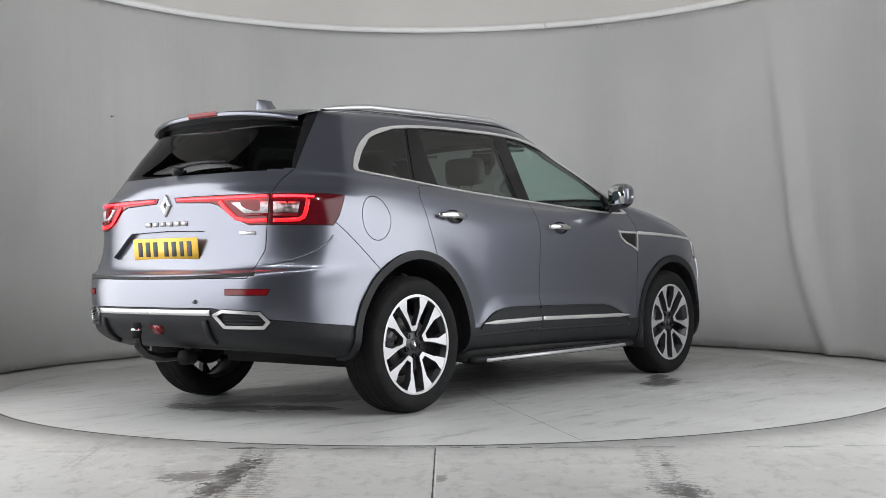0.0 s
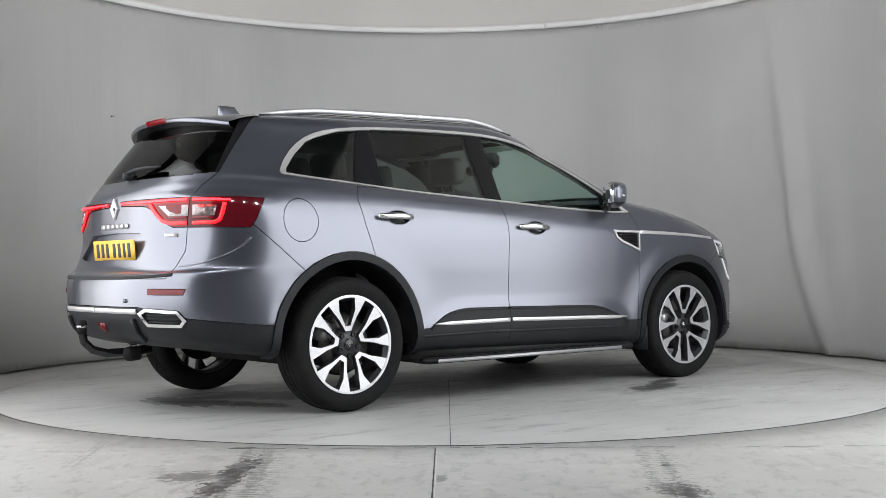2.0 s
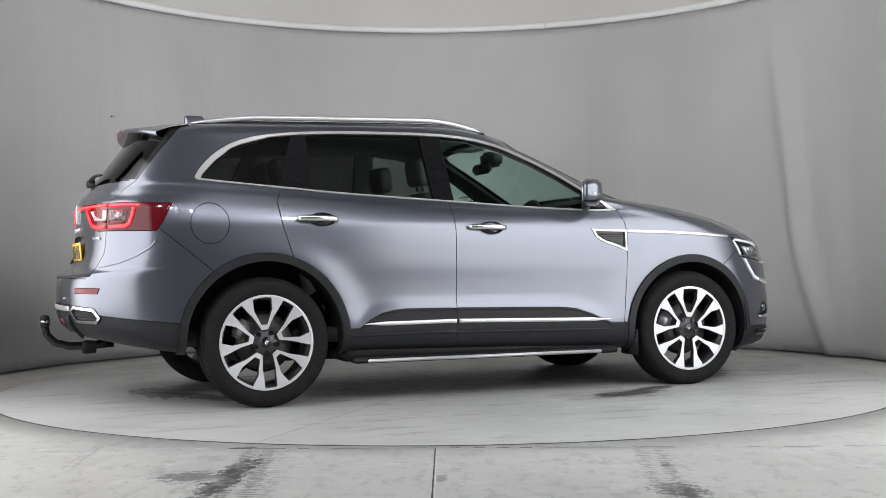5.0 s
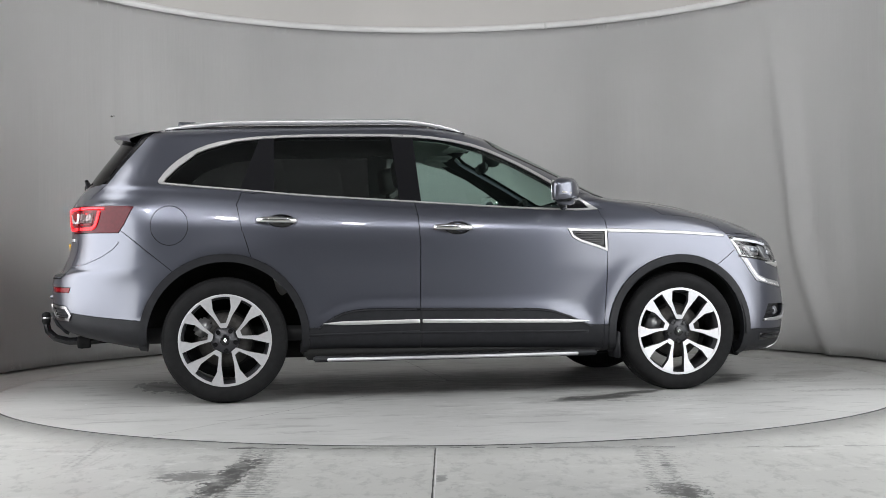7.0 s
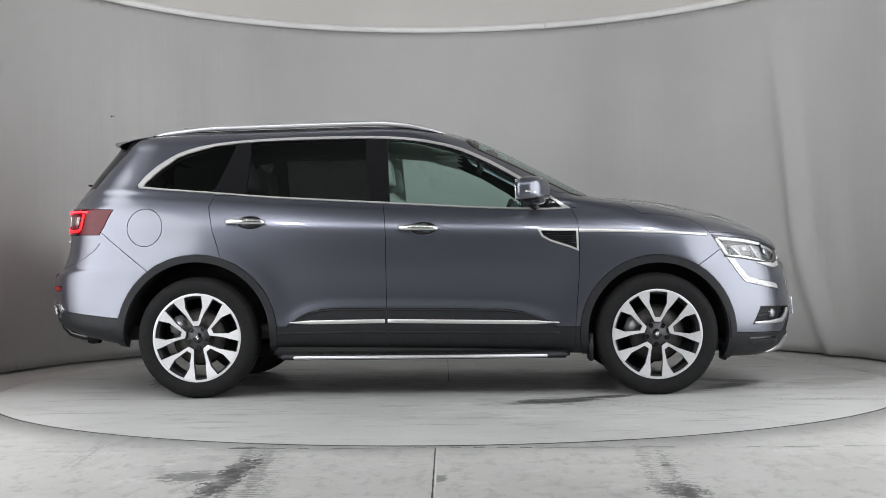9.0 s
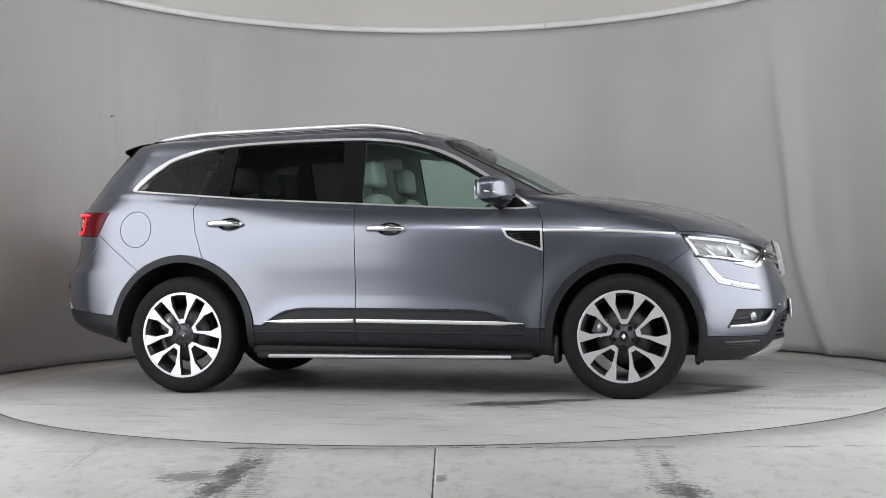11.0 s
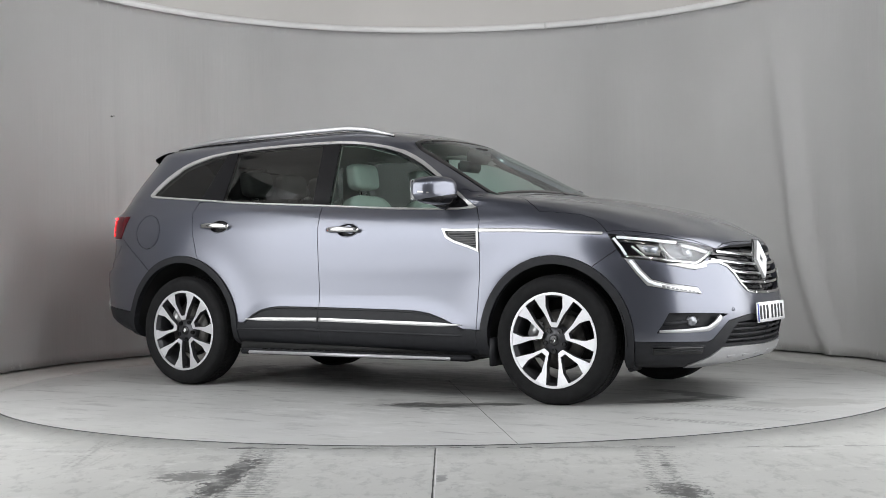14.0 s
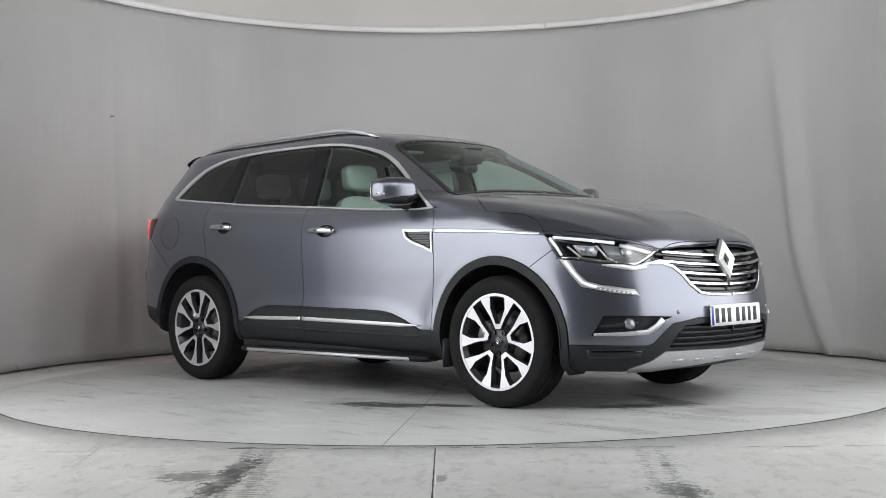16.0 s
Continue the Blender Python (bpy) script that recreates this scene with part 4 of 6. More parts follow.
def panel(name, keys, mat, parent, sides="both", gap=0.0021, depth=0.028, lift=0.0, label="", keep=None):
    """A panel out of the skin's faces with a gap around it and folded-in edges: one mesh over both sides, or one for each side."""
    faces = [f for k in keys.split() for f in REGIONS.get(k, []) if keep is None or keep(f.calc_center_median())]
    chosen = set(faces)
    index, co, no = {}, [], []
    inward = {}
    border = []
    for f in faces:
        c = f.calc_center_median()
        for v in f.verts:
            if v not in index:
                index[v] = len(co)
                co.append(v.co + v.normal * lift)
                no.append(v.normal.copy())
        for e in f.edges:
            if sum(1 for g in e.link_faces if g in chosen) == 1:
                a, b = e.verts
                if abs(a.co.y) < 2e-3 and abs(b.co.y) < 2e-3:
                    continue
                vs = list(f.verts)
                i = vs.index(a)
                border.append((a, b) if vs[(i + 1) % len(vs)] is b else (b, a))
                mid = (a.co + b.co) / 2
                edge = (b.co - a.co).normalized()
                w = c - mid
                w = (w - edge * w.dot(edge))
                w = (w - f.normal * w.dot(f.normal)).normalized()
                for v in (a, b):
                    inward[v] = inward.get(v, Vector()) + w
    for v, w in inward.items():
        if w.length > 1e-4:
            w = w.normalized()
            if abs(v.co.y) < 2e-3:
                w.y = 0
            co[index[v]] = co[index[v]] + w * gap
    polys = [[index[v] for v in f.verts] for f in faces]
    for a, b in border:
        out = -(inward[a] + inward[b]).normalized()
        base = len(co)
        for v, k in ((a, 0), (b, 0), (b, 1), (a, 1)):
            co.append(co[index[v]] - v.normal * depth * k)
            no.append(out)
        polys.append([base + 1, base, base + 3, base + 2])
    made = []

    def build(co, no, polys):
        me = bpy.data.meshes.new(name)
        me.from_pydata([tuple(p) for p in co], [], polys)
        me.transform(SHIFT)
        for p in me.polygons:
            p.use_smooth = True
        me.materials.append(mat)
        me.normals_split_custom_set_from_vertices([tuple(n) for n in no])
        ob = new(name, me)
        ob.parent = parent
        if label:
            ob["label"] = label
        made.append(ob)

    fl = lambda p: Vector((p.x, -p.y, p.z))
    co2, no2, po2 = [fl(p) for p in co], [fl(p) for p in no], [p[::-1] for p in polys]
    if sides == "both":
        k = len(co)
        snap = lambda p: Vector((p.x, 0 if abs(p.y) < 2e-3 else p.y, p.z))
        build([snap(p) for p in co + co2], no + no2, polys + [[i + k for i in p] for p in po2])
    else:
        build(co, no, polys)
        if sides == "each":
            build(co2, no2, po2)
    return made


def both_sides(name, bm, mat, parents, label="", smooth=True):
    """A part made for the right-hand side, and its mirror image for the left."""
    out = []
    me = mesh_of(name, bm, mat, smooth)
    me.transform(SHIFT)
    ob = new(name, me)
    out.append(ob)
    me2 = me.copy()
    me2.transform(Matrix.Translation((0, -PY, 0)) @ Matrix.Diagonal((1, -1, 1, 1)) @ Matrix.Translation((0, PY, 0)))
    me2.flip_normals()
    out.append(new(name, me2))
    for o, p in zip(out, parents if isinstance(parents, (list, tuple)) else [parents] * 2):
        o.parent = p
        if label:
            o["label"] = label
    return out


def middle(name, bm, mat, parent, label="", smooth=True):
    ob = part(name, bm, mat, parent, label, smooth)
    ob.data.transform(SHIFT)
    return ob


# -- painted shell, doors, bonnet, tailgate, bumpers --
shell = panel("body", "body", PAINT, car)[0]
door_f = panel("front_door", "front_door", PAINT, car, "each")
door_r = panel("rear_door", "rear_door", PAINT, car, "each")
bonnet = panel("bonnet", "bonnet", PAINT, car)[0]
tailgate = panel("tailgate", "tailgate", PAINT, car)[0]
panel("window_surround", "tailgate_black", GLOSS_BLACK, tailgate, gap=0.001, depth=0.012, lift=-0.001)
bumper_f = panel("front_bumper", "bumper_front", PAINT, car)[0]
bumper_r = panel("rear_bumper", "bumper_rear", PAINT, car)[0]
panel("fuel_flap", "fuel_flap", PAINT, car, "right")

# -- glass --
panel("windscreen", "glass_front", CLEAR, car, gap=0.0, depth=0.005, label="green-tinted windscreen")
panel("rear_window", "glass_rear", REAR_PRIVACY, tailgate, gap=0.001, depth=0.004, lift=-0.004)
for key, owners, mat in (("front_door", door_f, CLEAR), ("rear_door", door_r, PRIVACY), ("quarter", [shell, shell], PRIVACY)):
    for ob, o in zip(panel("side_window", "glass_" + key, mat, car, "each", 0.0, 0.004, -0.005), owners):
        ob.parent = o
    for ob, o in zip(panel("window_pillar", "black_" + key, SATIN_BLACK, car, "each", 0.0, 0.012, -0.002), owners):
        ob.parent = o
    for ob, o in zip(panel("window_trim", "chrome_" + key, WINDOW_TRIM, car, "each", 0.001, 0.012, 0.004), owners):
        ob.parent = o
        ob["label"] = "bright chrome window surround"
panel("mirror_sail", "black_wing chrome_wing", GLOSS_BLACK, car, "each", 0.0, 0.01, 0.0)

# -- black plastic cladding --
for key, owners in (("front_door", door_f), ("rear_door", door_r), ("wing", [shell, shell]), ("quarter", [shell, shell])):
    for ob, o in zip(panel("sill_cladding", "clad_" + key, PLASTIC, car, "each", 0.001, 0.03, 0.007), owners):
        ob.parent = o
panel("wheel_arch_trim", "arch_trim_rear", PLASTIC, car, "each", 0.0005, 0.05, 0.012)
panel("wheel_arch_trim", "arch_trim_front", PLASTIC, car, "each", 0.0005, 0.05, 0.012)
panel("lower_bumper", "black_rear", PLASTIC, bumper_r, gap=0.0015, label="black plastic lower rear bumper")
panel("lower_bumper", "black_front", PLASTIC, bumper_f, gap=0.0015, label="black plastic lower front bumper")
panel("skid_plate", "skid", SILVER, bumper_f, gap=0.001, lift=0.006, label="silver painted skid plate")

# -- dark lining behind the gaps, pale headlining in the cabin --
OPEN = {"hole", "glass_front", "glass_rear", "glass_quarter", "glass_rear_door", "glass_front_door", "grille", "headlamp", "intake", "fog", "lamp_rear", "lamp_rear_inner"}


def lining(deep, keep):
    bm = bmesh.new()
    index = {}
    for key, faces in REGIONS.items():
        if key in OPEN:
            continue
        for f in faces:
            if keep(f.calc_center_median()):
                vs = []
                for v in f.verts:
                    if v not in index:
                        index[v] = bm.verts.new(v.co - v.normal * deep)
                    vs.append(index[v])
                bm.faces.new(vs)
    bmesh.ops.mirror(bm, geom=bm.verts[:] + bm.edges[:] + bm.faces[:], matrix=Matrix.Identity(4), merge_dist=0.0, axis="Y")
    return bm


middle("inner_shell", lining(0.027, lambda c: True), DARK, car)
middle("headlining", lining(0.034, lambda c: c.z > 1.13 and c.x < 1.55), LEATHER, car, "pale grey cabin headlining")


# -- lamps --
def line_on(view, pts, lift, step=0.03):
    """Points along an outline, laid on the skin."""
    out = []
    for (a0, b0), (a1, b1) in zip(pts, pts[1:]):
        n = max(1, int(math.hypot(a1 - a0, b1 - b0) / step))
        out += [on_skin(view, a0 + (a1 - a0) * i / n, b0 + (b1 - b0) * i / n, lift)[0] for i in range(n)]
    out.append(on_skin(view, *pts[-1], lift)[0])
    return out


def ribbon(view, pts, wide, lift, thick=0.006, step=0.03):
    """A bar of rectangular section laid on the skin along a line."""
    flat = []
    for (a0, b0), (a1, b1) in zip(pts, pts[1:]):
        n = max(1, int(math.hypot(a1 - a0, b1 - b0) / step))
        flat += [(a0 + (a1 - a0) * i / n, b0 + (b1 - b0) * i / n) for i in range(n)]
    flat.append(pts[-1])
    bm = bmesh.new()
    rings = []
    for i, (a, b) in enumerate(flat):
        p, q = flat[max(i - 1, 0)], flat[min(i + 1, len(flat) - 1)]
        d = Vector((q[0] - p[0], q[1] - p[1])).normalized()
        w = wide(i / (len(flat) - 1)) if callable(wide) else wide
        e0 = on_skin(view, a - d.y * w / 2, b + d.x * w / 2)
        e1 = on_skin(view, a + d.y * w / 2, b - d.x * w / 2)
        rings.append([bm.verts.new(v) for v in (e0[0] + e0[1] * lift, e0[0] + e0[1] * (lift + thick), e1[0] + e1[1] * (lift + thick), e1[0] + e1[1] * lift)])
    for p, q in zip(rings, rings[1:]):
        for j in range(4):
            bm.faces.new((p[j], p[(j + 1) % 4], q[(j + 1) % 4], q[j]))
    bm.faces.new(rings[0])
    bm.faces.new(rings[-1])
    bmesh.ops.recalc_face_normals(bm, faces=bm.faces)
    bmesh.ops.bevel(bm, geom=bm.edges[:], offset=min(0.0015, thick * 0.3), segments=1, affect="EDGES")
    return bm


def plaque(view, poly, lift, thick):
    """A flat-sided plate with this outline, laid on the skin."""
    bm = bmesh.new()
    a = [on_skin(view, *p, lift) for p in poly]
    lo = [bm.verts.new(p - n * thick) for p, n in a]
    hi = [bm.verts.new(p) for p, n in a]
    bm.faces.new(hi)
    bm.faces.new(lo[::-1])
    for i in range(len(poly)):
        j = (i + 1) % len(poly)
        bm.faces.new((lo[i], lo[j], hi[j], hi[i]))
    bmesh.ops.recalc_face_normals(bm, faces=bm.faces)
    return bm


tail = panel("tail_lamp", "lamp_rear", RED_DARK, car, "each", 0.002, 0.03, 0.003, "deep red tail lamp, lit")
tail_in = panel("tail_lamp", "lamp_rear_inner", RED_LENS, tailgate, "each", 0.002, 0.03, 0.003, "red lamp strip on the tailgate, lit")
both_sides("light_guide", ribbon("rear", [(-0.58, 1.120), (-0.36, 1.116), (-0.115, 1.119)], lambda t: 0.007 + 0.004 * t, 0.006, 0.004, 0.015), RED_GLOW, tail_in, "glowing red light guide")
both_sides("light_guide", ribbon("rear", [(-0.350, 1.102), (-0.31, 1.055), (-0.265, 1.014), (-0.21, 1.001), (-0.115, 1.001)], lambda t: 0.022 - 0.006 * t, 0.006, 0.004, 0.015), RED_SOFT, tail_in, "glowing red light guide")
both_sides("light_guide", ribbon("rear", [(-0.085, 1.118), (0.02, 1.117), (0.11, 1.113)], lambda t: 0.011 - 0.005 * t, 0.006, 0.004, 0.015), RED_GLOW, tail, "glowing red light guide")
both_sides("light_guide", ribbon("rear", [(0.082, 1.100), (0.072, 1.05), (0.060, 1.016), (0.035, 1.003), (-0.085, 1.001)], lambda t: 0.020 - 0.004 * t, 0.006, 0.004, 0.015), RED_SOFT, tail, "glowing red light band")
both_sides("reversing_lamp", plaque("rear", [(-0.290, 1.092), (-0.110, 1.092), (-0.110, 1.036), (-0.225, 1.038)], 0.008, 0.006), material("clear_ribbed_lens", (0.80, 0.80, 0.82), 0.15, 0.2, 0.35, 45), tail_in, "clear reversing lamp")
both_sides("indicator", plaque("rear", [(-0.085, 1.092), (0.042, 1.088), (0.032, 1.036), (-0.085, 1.038)], 0.008, 0.006), material("smoked_lens", (0.42, 0.34, 0.34), 0.1, 0.5, 0.7, 40), tail, "smoked indicator lens")
both_sides("lamp_divider", ribbon("rear", [(-0.23, 1.030), (-0.115, 1.030)], 0.012, 0.005, 0.004), RED_LENS, tail_in)
both_sides("lamp_divider", ribbon("rear", [(-0.085, 1.028), (0.030, 1.026)], 0.012, 0.005, 0.004), RED_LENS, tail)
panel("bumper_reflector", "reflector", RED_LENS, bumper_r, "each", 0.001, 0.012, 0.003, "red bumper reflector")
panel("exhaust_trim", "hex_chrome", CHROME, bumper_r, "each", 0.0005, 0.03, 0.010, "chrome exhaust-shaped trim")
ex = panel("exhaust_grille", "hex_grille", PLASTIC, bumper_r, "each", 0.0, 0.005, -0.010)
for z in (0.505, 0.522, 0.540):
    both_sides("slat", ribbon("rear", [(-0.33, z), (-0.135, z - 0.006)], 0.007, -0.008, 0.008), PLASTIC, ex)
bright = ribbon("back", [(-0.44, 0.557), (-0.22, 0.557), (0.0, 0.557)], 0.026, 0.002, 0.008)
bmesh.ops.mirror(bright, geom=bright.verts[:] + bright.edges[:] + bright.faces[:], matrix=Matrix.Identity(4), merge_dist=0.0, axis="Y")
middle("chrome_strip", bright, SATIN_TRIM, bumper_r, "chrome strip across the rear bumper")
middle("rear_fog_lamp", plaque("back", [(-0.085, 0.487), (0.0, 0.490), (0.0, 0.447), (-0.07, 0.447)], 0.008, 0.03), RED_LENS, bumper_r, "red rear fog lamp")
middle("bumper_sensor", box(-1.03, -1.0, -0.36, -0.34, 0.60, 0.62, 0.004), PAINT, bumper_r)
both_sides("under_strake", ribbon("rear", [(-0.42, 0.52), (-0.40, 0.45), (-0.37, 0.405)], 0.02, 0.0, 0.02), PLASTIC, bumper_r)

# Dark strip laid where shade fills the gap under the tailgate.
gap_line = ribbon("back", [(-0.655, 0.742), (-0.55, 0.735), (-0.30, 0.727), (0.0, 0.725)], 0.016, 0.0, 0.003)
bmesh.ops.mirror(gap_line, geom=gap_line.verts[:] + gap_line.edges[:] + gap_line.faces[:], matrix=Matrix.Identity(4), merge_dist=0.0, axis="Y")
middle("tailgate_seal", gap_line, DARK, tailgate, "black rubber seal under the tailgate")

both_sides("corner_crease", ribbon("rear", [(0.205, 0.925), (0.170, 0.884), (0.10, 0.842), (0.0, 0.806), (-0.10, 0.788), (-0.155, 0.786)], lambda t: 0.011 - 0.004 * t, -0.0005, 0.0035, 0.012), PAINT, bumper_r)

# tailgate furniture: recess, plate, badge, bars for the model name
recess = panel("plate_recess", "plate_recess", PAINT, tailgate, "both", 0.0, 0.004, -0.024)[0]


def plate(x, z, tilt, facing, mat, name, label, parent):
    """A number plate with seven plain bars in place of its characters."""
    m = SHIFT @ pose(x, 0, z, 0, tilt, 0)
    base = box(-0.004, 0.004, -0.26, 0.26, -0.0555, 0.0555, 0.003)
    ob = part(name, base, mat, parent, label)
    ob.data.transform(m)
    x_out = 0.0045 * facing
    for i, (y, w) in enumerate(((-0.198, 0.036), (-0.138, 0.030), (-0.076, 0.036), (-0.013, 0.036), (0.075, 0.036), (0.137, 0.036), (0.200, 0.036))):
        bar = box(x_out - 0.001, x_out + 0.001, y * -facing - w / 2, y * -facing + w / 2, -0.038, 0.038, 0.0005, 1)
        b = part("plate_bar", bar, INK, ob, "plain dark bar")
        b.data.transform(m)
    return ob


plate_r = plate(-0.922, 0.872, -5, -1, YELLOW, "rear_plate", "yellow number plate with dark bars", tailgate)
plate_f = plate(3.640, 0.488, -3, 1, WHITE, "front_plate", "white number plate with dark bars", bumper_f)
bl = part("plate_strip", box(0.0035, 0.0055, -0.255, -0.235, -0.05, 0.05), BLUE, plate_f, "blue strip at the plate's end")
bl.data.transform(SHIFT @ pose(3.640, 0, 0.488, 0, -3, 0))


def diamond(wide, high, inner, thick):
    """A hollow bevelled diamond shape, facing +x."""
    bm = bmesh.new()
    prof = ((1.0, 0.0), (0.97, thick * 0.6), (0.74, thick), (inner, thick * 0.55), (inner, 0.0))
    rings = []
    for k, h in prof:
        rings.append([bm.verts.new((h, y * wide / 2 * k, z * high / 2 * k)) for y, z in ((0, 1), (0.12, 0.86), (1, 0), (0.12, -0.86), (0, -1), (-0.12, -0.86), (-1, 0), (-0.12, 0.86))])
    for p, q in zip(rings, rings[1:]):
        for i in range(8):
            bm.faces.new((p[i], p[(i + 1) % 8], q[(i + 1) % 8], q[i]))
    bmesh.ops.recalc_face_normals(bm, faces=bm.faces)
    return bm


badge_r = part("badge", diamond(0.088, 0.118, 0.34, 0.016), BADGE, tailgate, "chrome diamond-shaped badge", False)
badge_r.data.transform(SHIFT @ pose(-0.912, 0, 1.094, 0, 0, 180))
for i in range(6):
    y = 0.145 - 0.058 * i
    bar = box(-0.923, -0.913, y - 0.022, y + 0.022, 0.987, 1.012, 0.003)
    middle("badge_bar", bar, BADGE, tailgate, "plain silver bar")
middle("badge_bar", plaque("rear", [(-0.253, 0.951), (-0.173, 0.949), (-0.173, 0.932), (-0.253, 0.934)], 0.006, 0.006), BADGE, tailgate, "small pale badge")

# -- front: grille, lamps, fog lamps, intake --
grille = panel("grille", "grille", GLOSS_BLACK, car, "both", 0.0, 0.004, -0.045, "black grille with chrome bars")[0]


def over_nose(q0, z0, z1, wide, lift, thick):
    """A bar across the nose from side to side."""
    y0 = on_skin("front", q0, z0)[0].y
    bm = ribbon("nose", [(y0, z0), (y0 * 0.6, z0 + (z1 - z0) * 0.6), (0.0, z1)], wide, lift, thick)
    bmesh.ops.mirror(bm, geom=bm.verts[:] + bm.edges[:] + bm.faces[:], matrix=Matrix.Identity(4), merge_dist=0.0, axis="Y")
    return bm


for q0, z0, z1 in ((2.125, 0.830, 0.808), (2.075, 0.785, 0.755), (2.232, 0.722, 0.702), (2.285, 0.666, 0.652)):
    middle("grille_bar", over_nose(q0, z0, z1, 0.015, -0.018, 0.016), CHROME, grille, "chrome grille bar")
    middle("grille_slat", over_nose(q0 + 0.02, z0 - 0.022, z1 - 0.022, 0.022, -0.036, 0.012), GLOSS_BLACK, grille)
edge = [(2.00, 0.762), (2.06, 0.772), (2.12, 0.770), (2.18, 0.750), (2.228, 0.714), (2.283, 0.654), (2.34, 0.612), (2.41, 0.600), (2.44, 0.598)]
y_end = on_skin("front", 2.43, 0.598)[0].y
rim = join(ribbon("front", edge, 0.015, -0.004, 0.010, 0.02), ribbon("nose", [(y_end - 0.02, 0.600), (0.0, 0.597)], 0.015, -0.004, 0.010, 0.02))
bmesh.ops.mirror(rim, geom=rim.verts[:] + rim.edges[:] + rim.faces[:], matrix=Matrix.Identity(4), merge_dist=0.0, axis="Y")
middle("grille_surround", rim, CHROME, grille, "chrome grille surround")
badge_f = part("badge", diamond(0.175, 0.225, 0.36, 0.03), BADGE, grille, "large chrome diamond-shaped badge", False)
badge_f.data.transform(SHIFT @ pose(3.572, 0, 0.782, 0, -12, 0))
back = part("badge_base", diamond(0.186, 0.238, 0.1, 0.012), GLOSS_BLACK, badge_f)
back.data.transform(SHIFT @ pose(3.560, 0, 0.782, 0, -12, 0))

lamp_bowl = panel("headlamp", "headlamp", GLOSS_BLACK, car, "each", 0.001, 0.004, -0.05, "headlamp with clear lens, running light lit")
panel_lens = panel("lens", "headlamp", LENS, car, "each", 0.002, 0.03, 0.001)
for a, b in zip(panel_lens, lamp_bowl):
    a.parent = b
    a.visible_shadow = False
both_sides("light_guide", ribbon("front", [(1.56, 0.912), (1.72, 0.897), (1.872, 0.878)], 0.014, -0.014, 0.010), WHITE_GLOW, lamp_bowl, "glowing white light guide")
both_sides("light_guide", ribbon("front", [(1.545, 0.908), (1.575, 0.86), (1.60, 0.815)], 0.013, -0.014, 0.010), WHITE_GLOW, lamp_bowl, "glowing white light guide")
both_sides("lamp_bezel", plaque("front", [(1.655, 0.872), (1.79, 0.862), (1.775, 0.812), (1.69, 0.818)], -0.018, 0.02), SILVER, lamp_bowl)
both_sides("projector", plaque("front", [(1.685, 0.862), (1.765, 0.855), (1.757, 0.824), (1.70, 0.828)], -0.010, 0.012), material("projector_glass", (0.50, 0.53, 0.58), 0.08, 0.6, 0.6, 60), lamp_bowl)
both_sides("lamp_wing", plaque("front", [(1.80, 0.880), (1.90, 0.868), (1.99, 0.850), (2.085, 0.828), (1.975, 0.768), (1.85, 0.782)], -0.026, 0.01), material("grey_reflector", (0.27, 0.28, 0.30), 0.4, 0.4, 0.2, 50), lamp_bowl)
both_sides("lamp_trim", ribbon("front", [(1.60, 0.802), (1.70, 0.800), (1.81, 0.785), (1.975, 0.768), (2.04, 0.80), (2.09, 0.832)], 0.012, -0.016, 0.010), CHROME, lamp_bowl)
both_sides("lamp_trim", ribbon("front", [(1.63, 0.862), (1.70, 0.80)], 0.010, -0.022, 0.012), SILVER, lamp_bowl)
both_sides("lamp_trim", ribbon("front", [(1.775, 0.865), (1.83, 0.80), (1.86, 0.79)], 0.010, -0.022, 0.012), SILVER, lamp_bowl)
both_sides("lamp_trim", ribbon("front", [(1.90, 0.868), (2.0, 0.846), (2.07, 0.826)], 0.022, -0.02, 0.008), SILVER, lamp_bowl)
both_sides("projector", plaque("front", [(1.905, 0.850), (1.965, 0.842), (1.958, 0.808), (1.912, 0.815)], -0.012, 0.010), material("inner_projector_glass", (0.62, 0.64, 0.68), 0.08, 0.7, 0.5, 60), lamp_bowl)
both_sides("lamp_underline", ribbon("front", [(1.80, 0.762), (1.88, 0.755), (1.96, 0.744), (2.03, 0.758)], lambda t: 0.006 + 0.020 * min(1, 2.2 * t), 0.001, 0.006, 0.02), SATIN_TRIM, bumper_f, "bright trim under the headlamp")
drl = panel("running_light", "drl", SILVER, bumper_f, "each", 0.001, 0.02, 0.004, "chrome-edged running light below the headlamp")
both_sides("light_guide", ribbon("front", [(1.618, 0.785), (1.655, 0.730), (1.702, 0.675), (1.735, 0.660), (1.778, 0.6495)], 0.015, 0.005, 0.003), WHITE_GLOW, drl, "glowing white light guide")
both_sides("indicator_strip", ribbon("front", [(1.77, 0.650), (1.87, 0.632), (1.970, 0.616)], 0.016, 0.005, 0.003), SILVER, drl)
for i in range(8):
    q = 1.785 + i * 0.023
    both_sides("indicator_cell", ribbon("front", [(q, 0.6445 - 0.172 * (q - 1.77)), (q + 0.010, 0.6430 - 0.172 * (q - 1.77))], 0.007, 0.0075, 0.002), WHITE, drl)
both_sides("lamp_gap", ribbon("front", [(1.575, 0.803), (1.70, 0.788), (1.81, 0.771), (1.985, 0.752)], 0.009, 0.0, 0.002), GLOSS_BLACK, drl)
fog = panel("fog_recess", "fog", PLASTIC, bumper_f, "each", 0.0, 0.004, -0.03)
both_sides("fog_trim", ribbon("front", [(1.752, 0.408), (1.90, 0.410), (2.025, 0.418), (2.075, 0.447), (2.110, 0.482)], lambda t: 0.014 + 0.016 * t, -0.004, 0.012), SILVER, fog, "satin silver fog lamp surround")
